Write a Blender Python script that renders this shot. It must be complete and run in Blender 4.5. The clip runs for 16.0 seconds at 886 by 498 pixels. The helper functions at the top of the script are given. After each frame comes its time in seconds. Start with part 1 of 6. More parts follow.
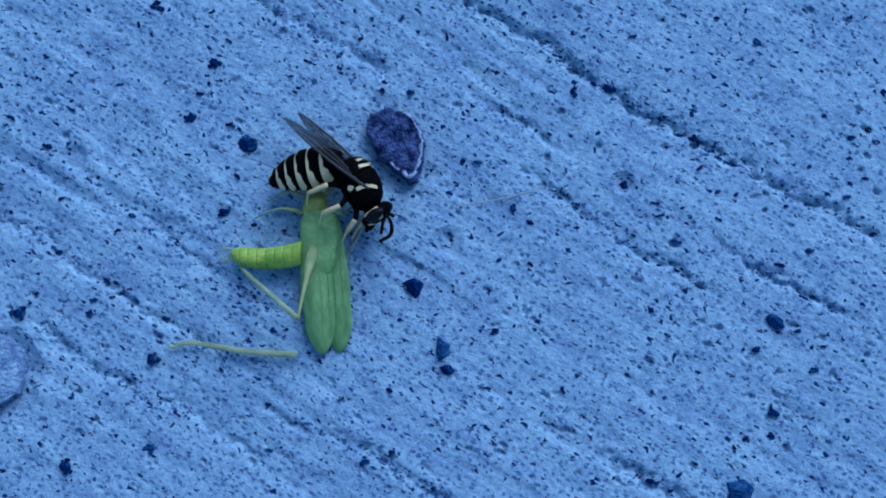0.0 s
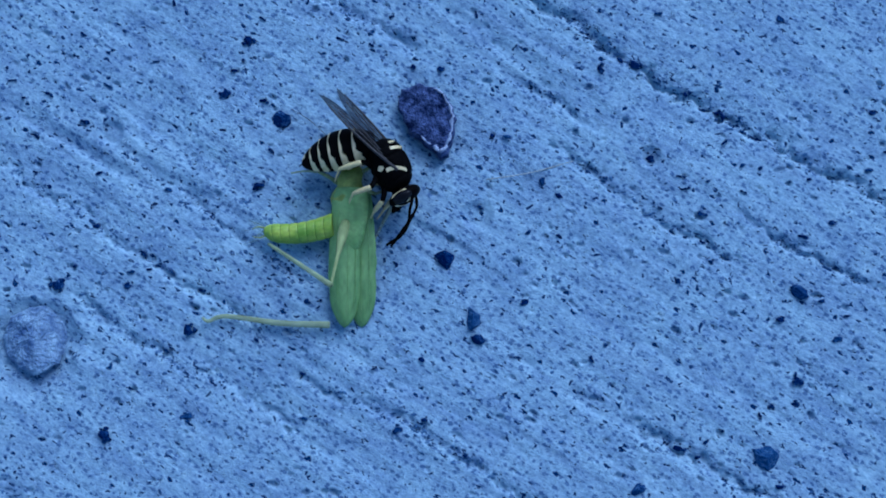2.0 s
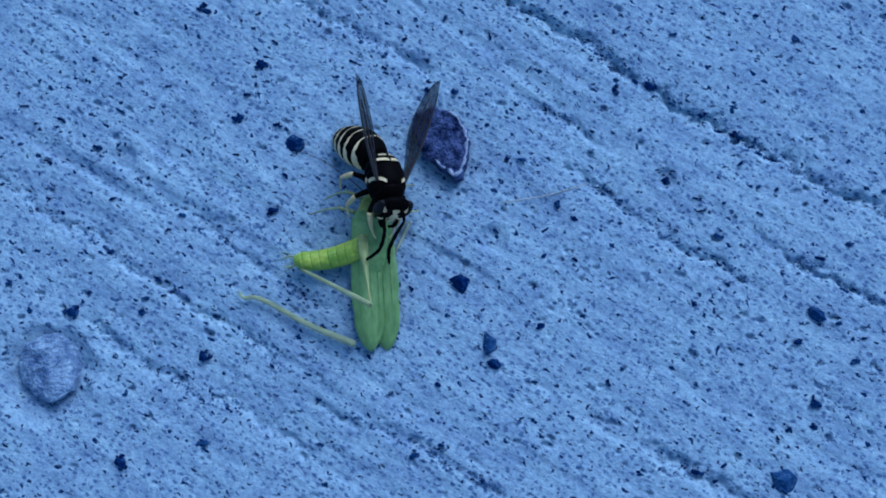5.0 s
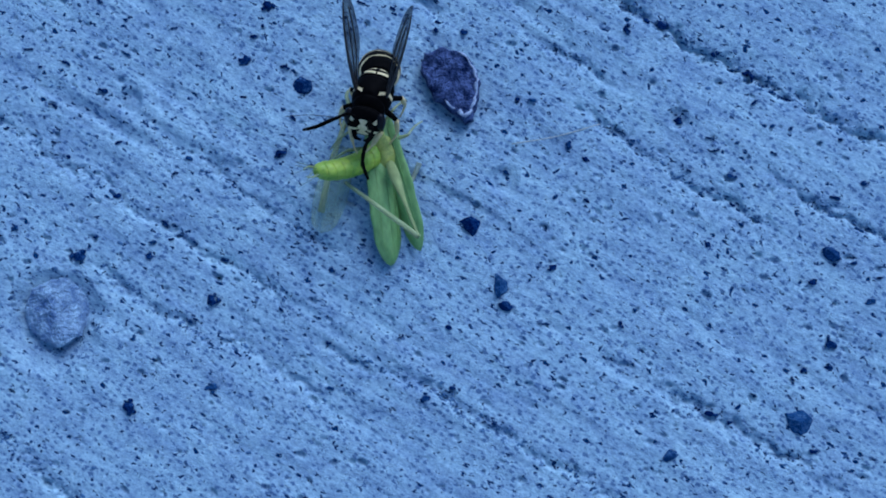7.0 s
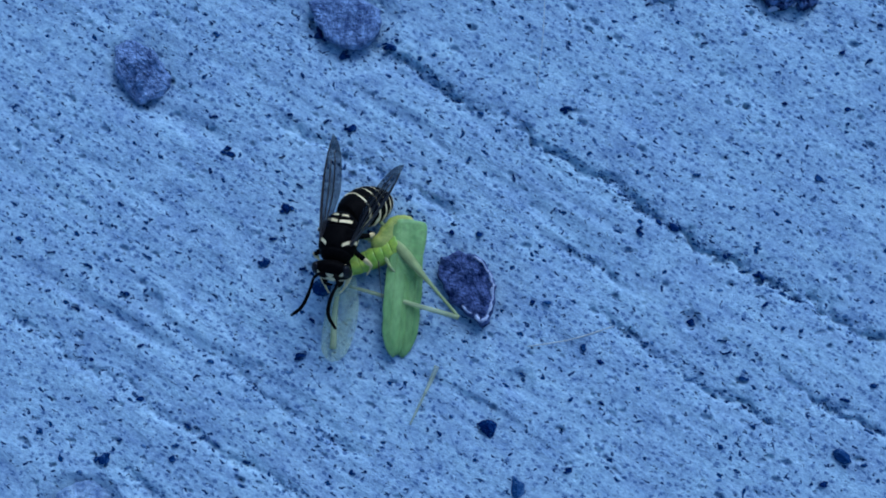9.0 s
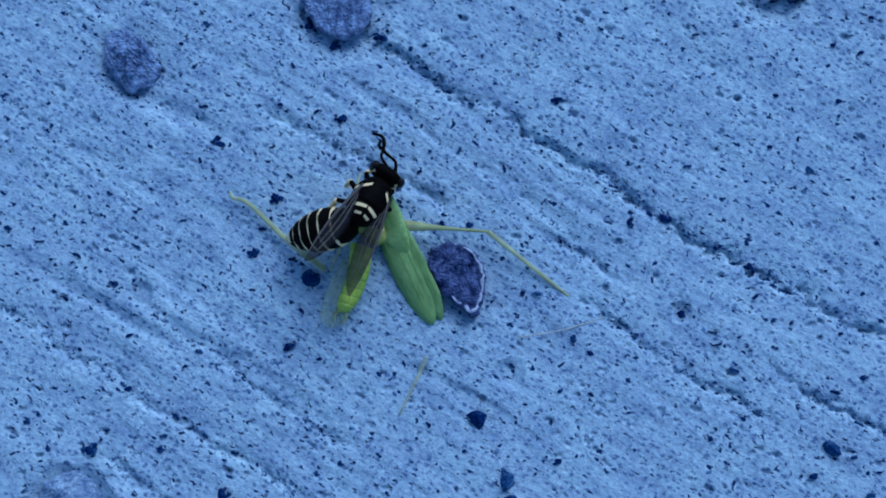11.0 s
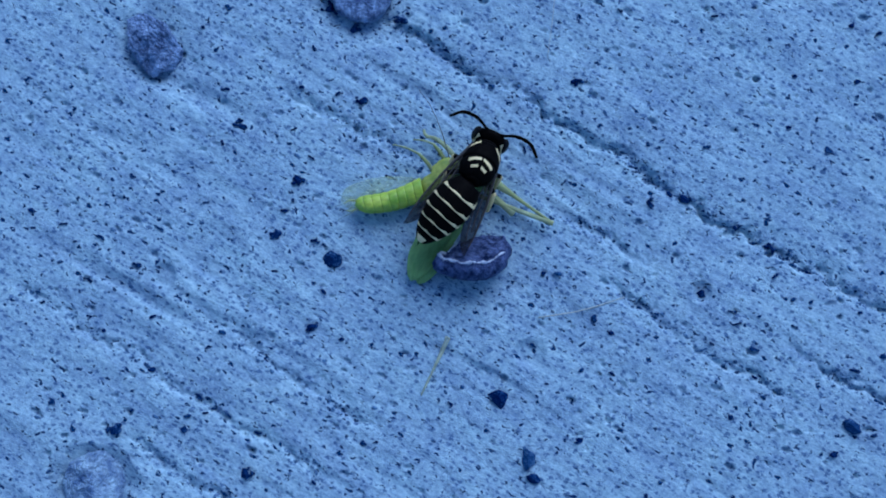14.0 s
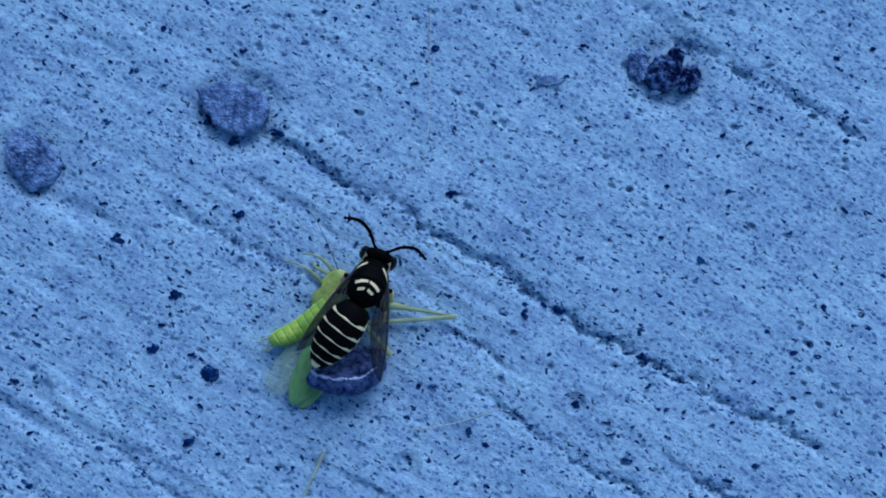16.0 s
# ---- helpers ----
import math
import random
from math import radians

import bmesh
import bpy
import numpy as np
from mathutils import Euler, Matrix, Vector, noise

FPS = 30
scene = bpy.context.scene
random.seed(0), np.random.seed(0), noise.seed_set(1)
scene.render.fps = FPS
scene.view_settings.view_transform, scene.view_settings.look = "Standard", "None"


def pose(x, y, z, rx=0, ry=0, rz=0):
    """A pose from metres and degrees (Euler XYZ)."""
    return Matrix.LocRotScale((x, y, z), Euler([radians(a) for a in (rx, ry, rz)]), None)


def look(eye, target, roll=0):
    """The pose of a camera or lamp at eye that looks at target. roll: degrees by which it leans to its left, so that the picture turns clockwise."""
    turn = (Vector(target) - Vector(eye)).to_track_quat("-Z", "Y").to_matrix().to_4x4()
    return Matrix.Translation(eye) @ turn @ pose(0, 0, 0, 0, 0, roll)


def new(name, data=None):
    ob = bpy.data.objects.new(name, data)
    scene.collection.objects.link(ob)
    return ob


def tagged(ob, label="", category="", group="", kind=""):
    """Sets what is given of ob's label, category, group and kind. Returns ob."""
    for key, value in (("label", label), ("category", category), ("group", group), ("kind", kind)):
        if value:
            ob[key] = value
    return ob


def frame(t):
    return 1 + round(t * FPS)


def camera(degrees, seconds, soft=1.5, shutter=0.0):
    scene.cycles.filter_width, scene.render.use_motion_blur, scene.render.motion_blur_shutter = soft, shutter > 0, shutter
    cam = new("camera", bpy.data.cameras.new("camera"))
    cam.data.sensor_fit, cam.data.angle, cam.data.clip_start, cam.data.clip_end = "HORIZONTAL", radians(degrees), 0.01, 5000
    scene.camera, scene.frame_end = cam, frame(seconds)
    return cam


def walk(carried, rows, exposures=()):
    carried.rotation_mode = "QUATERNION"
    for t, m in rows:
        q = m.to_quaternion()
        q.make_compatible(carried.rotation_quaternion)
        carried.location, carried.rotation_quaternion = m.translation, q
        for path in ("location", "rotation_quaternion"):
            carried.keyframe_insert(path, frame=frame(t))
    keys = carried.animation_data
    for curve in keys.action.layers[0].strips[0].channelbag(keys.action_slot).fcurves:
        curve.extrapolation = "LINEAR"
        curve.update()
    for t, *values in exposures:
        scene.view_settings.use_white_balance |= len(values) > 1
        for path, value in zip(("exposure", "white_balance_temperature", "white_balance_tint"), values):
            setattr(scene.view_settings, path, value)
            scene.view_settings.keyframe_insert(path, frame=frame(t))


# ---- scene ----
# ---- camera ----
EXPOSURE, KELVIN, TINT = 0.255, 4700, 10
cam = camera(42, 16.0, soft=1.88, shutter=0.0)
walk(cam, [
    (0.0, pose(0.00878, -0.00879, 0.11461, 7.30, 1.45, -2.08)),
    (0.5, pose(0.00600, -0.00867, 0.11517, 7.37, 1.39, -2.09)),
    (1.0, pose(0.00726, -0.00937, 0.11604, 7.22, 1.69, -2.15)),
    (1.5, pose(0.00490, -0.01093, 0.11680, 7.02, 1.54, -2.20)),
    (2.0, pose(0.00549, -0.01219, 0.11665, 7.52, 1.41, -2.15)),
    (2.5, pose(0.00481, -0.01000, 0.11629, 7.25, 1.48, -2.33)),
    (3.0, pose(0.00225, -0.00844, 0.11562, 6.90, 1.65, -2.74)),
    (3.5, pose(0.00300, -0.00823, 0.11606, 7.21, 1.63, -2.51)),
    (6.0, pose(0.00438, -0.01095, 0.11670, 7.03, 1.55, -2.58)),
    (6.5, pose(0.00290, -0.01380, 0.11593, 7.00, 1.70, -2.63)),
    (7.0, pose(0.00319, -0.01309, 0.11487, 6.43, 1.69, -2.82)),
    (7.5, pose(0.00593, -0.01227, 0.11349, 5.99, 1.64, -2.98)),
    (8.0, pose(0.00853, -0.00523, 0.11464, 5.74, 1.55, -3.42)),
    (8.5, pose(0.00370, 0.00932, 0.11849, 6.07, 1.60, -3.18)),
    (9.0, pose(0.00246, 0.00845, 0.11935, 5.87, 1.61, -3.21)),
    (9.5, pose(0.00279, 0.00679, 0.11925, 6.23, 1.33, -3.01)),
    (12.0, pose(0.00295, 0.00686, 0.11873, 6.16, 1.53, -3.10)),
    (12.5, pose(0.00163, 0.00619, 0.11880, 6.23, 1.65, -3.22)),
    (13.0, pose(-0.00232, 0.00672, 0.11945, 5.96, 1.57, -3.38)),
    (13.5, pose(-0.00235, 0.00645, 0.11968, 6.20, 1.62, -3.21)),
    (14.0, pose(0.00113, 0.00505, 0.11943, 6.10, 1.61, -3.17)),
    (14.5, pose(0.00076, 0.00292, 0.11825, 5.89, 1.84, -3.31)),
    (15.0, pose(0.00557, 0.00496, 0.11806, 6.79, 2.24, -3.80)),
    (15.5, pose(0.01034, 0.01171, 0.11973, 6.86, 1.63, -3.90)),
    (16.0, pose(0.01367, 0.01425, 0.12103, 6.88, 1.16, -3.83)),
], exposures=[(0.0, EXPOSURE - 0.08, KELVIN - 240, TINT), (3.0, EXPOSURE - 0.05, KELVIN - 140, TINT), (6.5, EXPOSURE, KELVIN, TINT), (16.0, EXPOSURE, KELVIN, TINT)])

# ---- light: open sky at dusk, the sun's last soft share from the upper right ----
SUN_HEIGHT, SUN_TURN = 40, 62      # degrees above the ground, degrees of the way it comes from
world = bpy.data.worlds.new("dusk_sky")
scene.world = world
world.use_nodes = True
sky = world.node_tree.nodes.new("ShaderNodeTexSky")
sky.sky_type, sky.sun_disc = "NISHITA", False
sky.sun_elevation, sky.sun_rotation = radians(SUN_HEIGHT), radians(90 - SUN_TURN)
world.node_tree.links.new(sky.outputs[0], world.node_tree.nodes["Background"].inputs[0])
world.node_tree.nodes["Background"].inputs[1].default_value = 0.113
sun = new("sun", bpy.data.lights.new("sun", "SUN"))
sun.data.energy, sun.data.angle, sun.data.color = 1.75, radians(38), (1.0, 0.98, 0.95)
away = Vector((math.cos(radians(SUN_TURN)) * math.cos(radians(SUN_HEIGHT)), math.sin(radians(SUN_TURN)) * math.cos(radians(SUN_HEIGHT)), math.sin(radians(SUN_HEIGHT))))
sun.matrix_world = look(away, (0, 0, 0))

MM = 0.001


# ---- materials ----
def material(name, rough=0.6, metal=0.0):
    m = bpy.data.materials.new(name)
    m.use_nodes = True
    tree = m.node_tree
    bsdf = tree.nodes["Principled BSDF"]
    bsdf.inputs["Roughness"].default_value = rough
    bsdf.inputs["Metallic"].default_value = metal
    return m, tree, bsdf


def coords(tree, scale=(1, 1, 1), turn=0.0):
    """Object coordinates in millimetres, turned about z and stretched."""
    at = tree.nodes.new("ShaderNodeTexCoord")
    mapping = tree.nodes.new("ShaderNodeMapping")
    mapping.vector_type = "POINT"
    mapping.inputs["Rotation"].default_value = (0, 0, radians(turn))
    mapping.inputs["Scale"].default_value = [1000 * s for s in scale]
    tree.links.new(at.outputs["Object"], mapping.inputs[0])
    return mapping.outputs[0]


def noise_of(tree, where, scale, detail=3.0, rough=0.55):
    n = tree.nodes.new("ShaderNodeTexNoise")
    n.inputs["Scale"].default_value, n.inputs["Detail"].default_value, n.inputs["Roughness"].default_value = scale, detail, rough
    tree.links.new(where, n.inputs["Vector"])
    return n.outputs["Fac"]


def ramp(tree, value, stops):
    r = tree.nodes.new("ShaderNodeValToRGB")
    while len(r.color_ramp.elements) < len(stops):
        r.color_ramp.elements.new(0.5)
    for e, (at, colour) in zip(r.color_ramp.elements, stops):
        e.position = at
        e.color = (*colour, 1) if len(colour) == 3 else colour
    tree.links.new(value, r.inputs[0])
    return r.outputs["Color"]


def blend(tree, mode, amount, a, b):
    mix = tree.nodes.new("ShaderNodeMix")
    mix.data_type, mix.blend_type = "RGBA", mode
    for slot, value in ((0, amount), (6, a), (7, b)):
        if isinstance(value, (int, float)):
            mix.inputs[slot].default_value = value
        elif isinstance(value, tuple):
            mix.inputs[slot].default_value = (*value, 1)
        else:
            tree.links.new(value, mix.inputs[slot])
    return mix.outputs[2]


def maths(tree, op, a, b):
    n = tree.nodes.new("ShaderNodeMath")
    n.operation = op
    for slot, value in ((0, a), (1, b)):
        if isinstance(value, (int, float)):
            n.inputs[slot].default_value = value
        else:
            tree.links.new(value, n.inputs[slot])
    return n.outputs[0]


def bump(tree, bsdf, height, strength, distance):
    b = tree.nodes.new("ShaderNodeBump")
    b.inputs["Strength"].default_value, b.inputs["Distance"].default_value = strength, distance
    tree.links.new(height, b.inputs["Height"])
    tree.links.new(b.outputs[0], bsdf.inputs["Normal"])


def specks(tree, where, scale, size, jitter, mask_scale):
    """Dark sand grains and the shade in pits, put into the colour: one in each cell, of uneven size and ragged outline:
    the speck, and a pale ring that paints the lit lip round it.
    """
    wobble = tree.nodes.new("ShaderNodeTexNoise")
    wobble.inputs["Scale"].default_value, wobble.inputs["Detail"].default_value = scale * 2.6, 2
    tree.links.new(where, wobble.inputs["Vector"])
    shift = tree.nodes.new("ShaderNodeVectorMath")
    shift.operation = "MULTIPLY_ADD"
    tree.links.new(wobble.outputs["Color"], shift.inputs[0])
    shift.inputs[1].default_value = [jitter / scale] * 3
    tree.links.new(where, shift.inputs[2])
    v = tree.nodes.new("ShaderNodeTexVoronoi")
    v.voronoi_dimensions = "2D"
    v.inputs["Scale"].default_value = scale
    tree.links.new(shift.outputs[0], v.inputs["Vector"])
    split = tree.nodes.new("ShaderNodeSeparateColor")
    tree.links.new(v.outputs["Color"], split.inputs[0])
    big = maths(tree, "MULTIPLY", maths(tree, "POWER", split.outputs[0], 1.6), size)
    patchy = maths(tree, "ADD", noise_of(tree, where, mask_scale, 2), 0.5)
    inside = maths(tree, "SUBTRACT", maths(tree, "MULTIPLY", big, patchy), v.outputs["Distance"])
    rim = ramp(tree, maths(tree, "ADD", maths(tree, "MULTIPLY", inside, 4.0), 0.5), [(0.1, (0, 0, 0)), (0.36, (1, 1, 1)), (0.5, (0, 0, 0))])
    return ramp(tree, maths(tree, "ADD", maths(tree, "MULTIPLY", inside, 14.0), 0.5), [(0.35, (0, 0, 0)), (0.65, (1, 1, 1))]), rim


GROOVE_TURN = -35.2     # degrees: the way the broom went


def concrete_material():
    m, tree, bsdf = material("broomed_concrete", 0.95)
    bsdf.inputs["Specular IOR Level"].default_value = 0.03
    where = coords(tree)
    turned = tree.nodes.new("ShaderNodeVectorRotate")
    turned.rotation_type = "Z_AXIS"
    turned.inputs["Angle"].default_value = radians(-GROOVE_TURN)
    tree.links.new(where, turned.inputs["Vector"])
    squeeze = tree.nodes.new("ShaderNodeVectorMath")
    squeeze.operation = "MULTIPLY"
    squeeze.inputs[1].default_value = (0.6, 1.0, 1.0)
    tree.links.new(turned.outputs[0], squeeze.inputs[0])
    lay = squeeze.outputs[0]
    streak = tree.nodes.new("ShaderNodeVectorMath")
    streak.operation = "MULTIPLY"
    streak.inputs[1].default_value = (0.1, 0.7, 1.0)
    tree.links.new(turned.outputs[0], streak.inputs[0])
    # bluish patches and broom streaks: the tint of shaded areas put into the colour
    base = ramp(tree, noise_of(tree, where, 0.11, 5, 0.6), [(0.3, (0.258, 0.356, 0.455)), (0.72, (0.326, 0.446, 0.51))])
    brush = ramp(tree, noise_of(tree, streak.outputs[0], 1.0, 4, 0.6), [(0.3, (0.79, 0.79, 0.87)), (0.68, (1.06, 1.06, 1.05))])
    colour = blend(tree, "MULTIPLY", 1.0, base, brush)
    grain = ramp(tree, noise_of(tree, lay, 2.4, 4, 0.7), [(0.3, (0.42, 0.48, 0.6)), (0.44, (0.9, 0.92, 0.95)), (0.62, (1.15, 1.14, 1.1))])
    colour = blend(tree, "MULTIPLY", 1.0, colour, grain)
    flecks = ramp(tree, noise_of(tree, lay, 3.3, 2, 0.5), [(0.34, (0.82, 0.84, 0.88)), (0.5, (1.02, 1.02, 1.02)), (0.68, (1.14, 1.13, 1.1))])
    colour = blend(tree, "MULTIPLY", 1.0, colour, flecks)
    blot = ramp(tree, noise_of(tree, lay, 0.5, 4, 0.6), [(0.32, (0.735, 0.76, 0.86)), (0.55, (1.04, 1.04, 1.03))])
    colour = blend(tree, "MULTIPLY", 1.0, colour, blot)
    # dark specks: sand grains, and pit shade put into the colour
    dark, lip = specks(tree, lay, 1.15, 0.2, 1.0, 0.13)
    large, large_lit_lip = specks(tree, where, 0.3, 0.06, 0.5, 0.09)
    fine, fine_lit_lip = specks(tree, lay, 2.2, 0.4, 1.1, 0.2)
    worm = ramp(tree, noise_of(tree, lay, 2.9, 3, 0.6), [(0.44, (0, 0, 0)), (0.5, (1, 1, 1)), (0.56, (0, 0, 0))])
    dark = maths(tree, "MAXIMUM", dark, large)
    # pale rings and worm lines paint the lit edges of the relief
    pale = maths(tree, "MAXIMUM", maths(tree, "MAXIMUM", lip, large_lit_lip), maths(tree, "MULTIPLY", maths(tree, "MAXIMUM", fine_lit_lip, worm), 0.6))
    colour = blend(tree, "MIX", maths(tree, "MULTIPLY", pale, 0.5), colour, (0.44, 0.57, 0.60))
    colour = blend(tree, "MIX", maths(tree, "MULTIPLY", fine, 0.72), colour, (0.04, 0.08, 0.2))
    colour = blend(tree, "MIX", maths(tree, "MULTIPLY", dark, 0.97), colour, (0.003, 0.021, 0.085))
    tree.links.new(colour, bsdf.inputs["Base Color"])
    bump(tree, bsdf, maths(tree, "SUBTRACT", noise_of(tree, lay, 4.5, 4, 0.7), maths(tree, "MULTIPLY", dark, 0.7)), 0.75, 0.00017)
    return m


def mottled(name, dark, light, scale, rough, relief=0.3, depth=0.0001, stretch=(1, 1, 1), detail=4, sub=0.0, spec=0.5, stops=(0.3, 0.7)):
    """A plain mottled surface: two tones, fine grain, relief."""
    m, tree, bsdf = material(name, rough)
    where = coords(tree, stretch)
    tone = ramp(tree, noise_of(tree, where, scale, detail, 0.6), [(stops[0], dark), (stops[1], light)])
    fine = ramp(tree, noise_of(tree, where, scale * 5, 2), [(0.3, (0.82, 0.82, 0.82)), (0.7, (1.12, 1.12, 1.12))])
    tree.links.new(blend(tree, "MULTIPLY", 1.0, tone, fine), bsdf.inputs["Base Color"])
    bsdf.inputs["Specular IOR Level"].default_value = spec
    if sub:
        bsdf.inputs["Subsurface Weight"].default_value = sub
        bsdf.inputs["Subsurface Radius"].default_value = (0.0006, 0.0008, 0.0004)
        bsdf.inputs["Subsurface Scale"].default_value = 1.0
    bump(tree, bsdf, noise_of(tree, where, scale * 3, 3), relief, depth)
    return m


def grit_pit_material():
    """Broken aggregate and the shade of pits: from navy-black to slate blue, grain by grain, with glints painted as
    paler patches.
    """
    m, tree, bsdf = material("dark_grit_and_pits", 0.8)
    bsdf.inputs["Specular IOR Level"].default_value = 0.06
    where = coords(tree)
    info = tree.nodes.new("ShaderNodeObjectInfo")
    dark = ramp(tree, info.outputs["Random"], [(0.0, (0.002, 0.012, 0.07)), (0.6, (0.004, 0.019, 0.085)), (1.0, (0.022, 0.06, 0.16))])
    light = ramp(tree, info.outputs["Random"], [(0.0, (0.025, 0.065, 0.18)), (1.0, (0.075, 0.14, 0.26))])
    # paler patches: glints put into the colour
    patch = ramp(tree, noise_of(tree, where, 2.3, 5, 0.65), [(0.5, (0, 0, 0)), (0.68, (1, 1, 1))])
    tree.links.new(blend(tree, "MIX", patch, dark, light), bsdf.inputs["Base Color"])
    bump(tree, bsdf, noise_of(tree, where, 5.0, 3), 0.9, 0.0003)
    return m


def film_material(name, colour, clear, rough=0.3):
    """Thin membrane: part of the light goes straight through."""
    m, tree, bsdf = material(name, rough)
    where = coords(tree, (0.5, 1.4, 1))
    tone = ramp(tree, noise_of(tree, where, 1.1, 3), [(0.3, tuple(0.7 * c for c in colour)), (0.7, tuple(min(1, 1.2 * c) for c in colour))])
    tree.links.new(tone, bsdf.inputs["Base Color"])
    bsdf.inputs["Specular IOR Level"].default_value = 0.15
    through_it = tree.nodes.new("ShaderNodeBsdfTransparent")
    mix = tree.nodes.new("ShaderNodeMixShader")
    uneven = maths(tree, "MULTIPLY", maths(tree, "ADD", noise_of(tree, where, 0.8, 2), 0.5), clear)
    tree.links.new(uneven, mix.inputs[0])
    tree.links.new(bsdf.outputs[0], mix.inputs[1])
    tree.links.new(through_it.outputs[0], mix.inputs[2])
    tree.links.new(mix.outputs[0], tree.nodes["Material Output"].inputs["Surface"])
    return m


CONCRETE = concrete_material()
CHITIN = mottled("black_chitin", (0.0015, 0.0015, 0.0015), (0.004, 0.0035, 0.0035), 2.5, 0.5, 0.25, 0.00004, spec=0.012)
CREAM = mottled("cream_yellow_chitin", (0.60, 0.48, 0.22), (0.76, 0.62, 0.32), 2.0, 0.5, 0.2, 0.00004)
AMBER = mottled("straw_leg_chitin", (0.50, 0.40, 0.17), (0.70, 0.56, 0.24), 2.0, 0.5, 0.2, 0.00003)
EYE = mottled("compound_eye", (0.004, 0.004, 0.005), (0.01, 0.009, 0.01), 9.0, 0.25, 0.4, 0.00003, spec=0.12)
SMOKE = film_material("smoky_wing_membrane", (0.006, 0.007, 0.011), 0.52, 0.6)
VEIN = mottled("wing_vein", (0.012, 0.010, 0.009), (0.03, 0.022, 0.018), 3, 0.5)
LEAF = mottled("green_wing_case", (0.095, 0.2, 0.048), (0.215, 0.355, 0.105), 0.42, 0.6, 0.2, 0.00004, (0.5, 1.3, 1), sub=0.15)
SADDLE = mottled("mint_green_saddle", (0.13, 0.255, 0.06), (0.26, 0.4, 0.125), 0.5, 0.55, 0.2, 0.00005, sub=0.15)
LEAF_RIB = mottled("pale_green_vein", (0.12, 0.24, 0.05), (0.21, 0.34, 0.09), 1.0, 0.6)
LIME = mottled("lime_abdomen_skin", (0.13, 0.27, 0.012), (0.42, 0.51, 0.05), 0.7, 0.5, 0.3, 0.00008, (0.6, 1, 1), sub=0.2)
LIME_FOLD = mottled("pale_segment_fold", (0.2, 0.33, 0.02), (0.44, 0.54, 0.07), 0.9, 0.55, sub=0.2)
PALE = mottled("pale_green_thorax", (0.13, 0.2, 0.02), (0.40, 0.42, 0.08), 0.9, 0.6, 0.5, 0.00015, sub=0.15)
SHANK = film_material("pale_green_leg", (0.31, 0.36, 0.14), 0.26, 0.55)
STRAW = film_material("straw_green_leg", (0.38, 0.43, 0.21), 0.38, 0.6)
GAUZE = film_material("clear_hind_wing", (0.38, 0.48, 0.32), 0.74, 0.5)
GRIT_AND_PITS = grit_pit_material()
SAND_AND_SHADE = mottled("dark_sand_and_shade", (0.002, 0.012, 0.06), (0.085, 0.155, 0.28), 0.9, 0.8, 0.5, 0.0002, detail=3, spec=0.05, stops=(0.36, 0.6))
CHIP = mottled("purple_grey_stone", (0.006, 0.014, 0.06), (0.14, 0.18, 0.36), 1.3, 0.8, 0.9, 0.0005, detail=8, spec=0.08, stops=(0.36, 0.74))
CRUMBLED = mottled("crumbled_dark_stone", (0.003, 0.01, 0.055), (0.19, 0.28, 0.52), 1.2, 0.8, 1.0, 0.0006, detail=8, spec=0.08, stops=(0.45, 0.7))
CHIP_RIM = mottled("pale_stone_rim", (0.2, 0.24, 0.36), (0.46, 0.51, 0.62), 1.5, 0.75, 0.6, 0.0002)
SPECKLED = mottled("speckled_grey_stone", (0.025, 0.055, 0.16), (0.27, 0.38, 0.6), 1.1, 0.8, 1.0, 0.0006, detail=8, stops=(0.36, 0.68))
BLUE_STONE = mottled("blue_grey_stone", (0.05, 0.1, 0.24), (0.31, 0.42, 0.54), 0.8, 0.8, 1.0, 0.0006, detail=8, stops=(0.33, 0.66))
FIBRE = mottled("pale_fibre", (0.30, 0.31, 0.27), (0.42, 0.43, 0.36), 1.0, 0.7)
DRY_LEG = film_material("dry_pale_leg", (0.42, 0.47, 0.33), 0.5, 0.7)


# ---- mesh helpers ----
def part(name, bm, materials, parent=None, label="", at=None):
    """Links a bmesh as one mesh object under a thing or a part."""
    me = bpy.data.meshes.new(name)
    bmesh.ops.recalc_face_normals(bm, faces=bm.faces)
    for f in bm.faces:
        f.smooth = True
    bm.to_mesh(me)
    bm.free()
    for m in (materials if isinstance(materials, (list, tuple)) else [materials]):
        me.materials.append(m)
    ob = new(name, me)
    if at is not None:
        ob.matrix_basis = at
    if parent:
        ob.parent = parent
    if label:
        ob["label"] = label
    return ob


def lathe(bm, rings, seg=24, paint=None):
    """Rings (x, y, z, ry, rz) in millimetres, joined along x and closed at the ends. paint(x, angle, k): the material's index."""
    loops = []
    for x, y, z, ry, rz in rings:
        loops.append([bm.verts.new((x * MM, (y + ry * math.sin(2 * math.pi * k / seg)) * MM, (z + rz * math.cos(2 * math.pi * k / seg)) * MM)) for k in range(seg)])
    for n, (a, b) in enumerate(zip(loops, loops[1:])):
        for k in range(seg):
            f = bm.faces.new((a[k], a[(k + 1) % seg], b[(k + 1) % seg], b[k]))
            if paint:
                mid = 360 * (k + 0.5) / seg
                f.material_index = paint((rings[n][0] + rings[n + 1][0]) / 2, mid - 360 if mid > 180 else mid)
    for loop in (loops[0], loops[-1]):
        f = bm.faces.new(loop)
        if paint:
            f.material_index = paint(rings[0][0] if loop is loops[0] else rings[-1][0], 0)


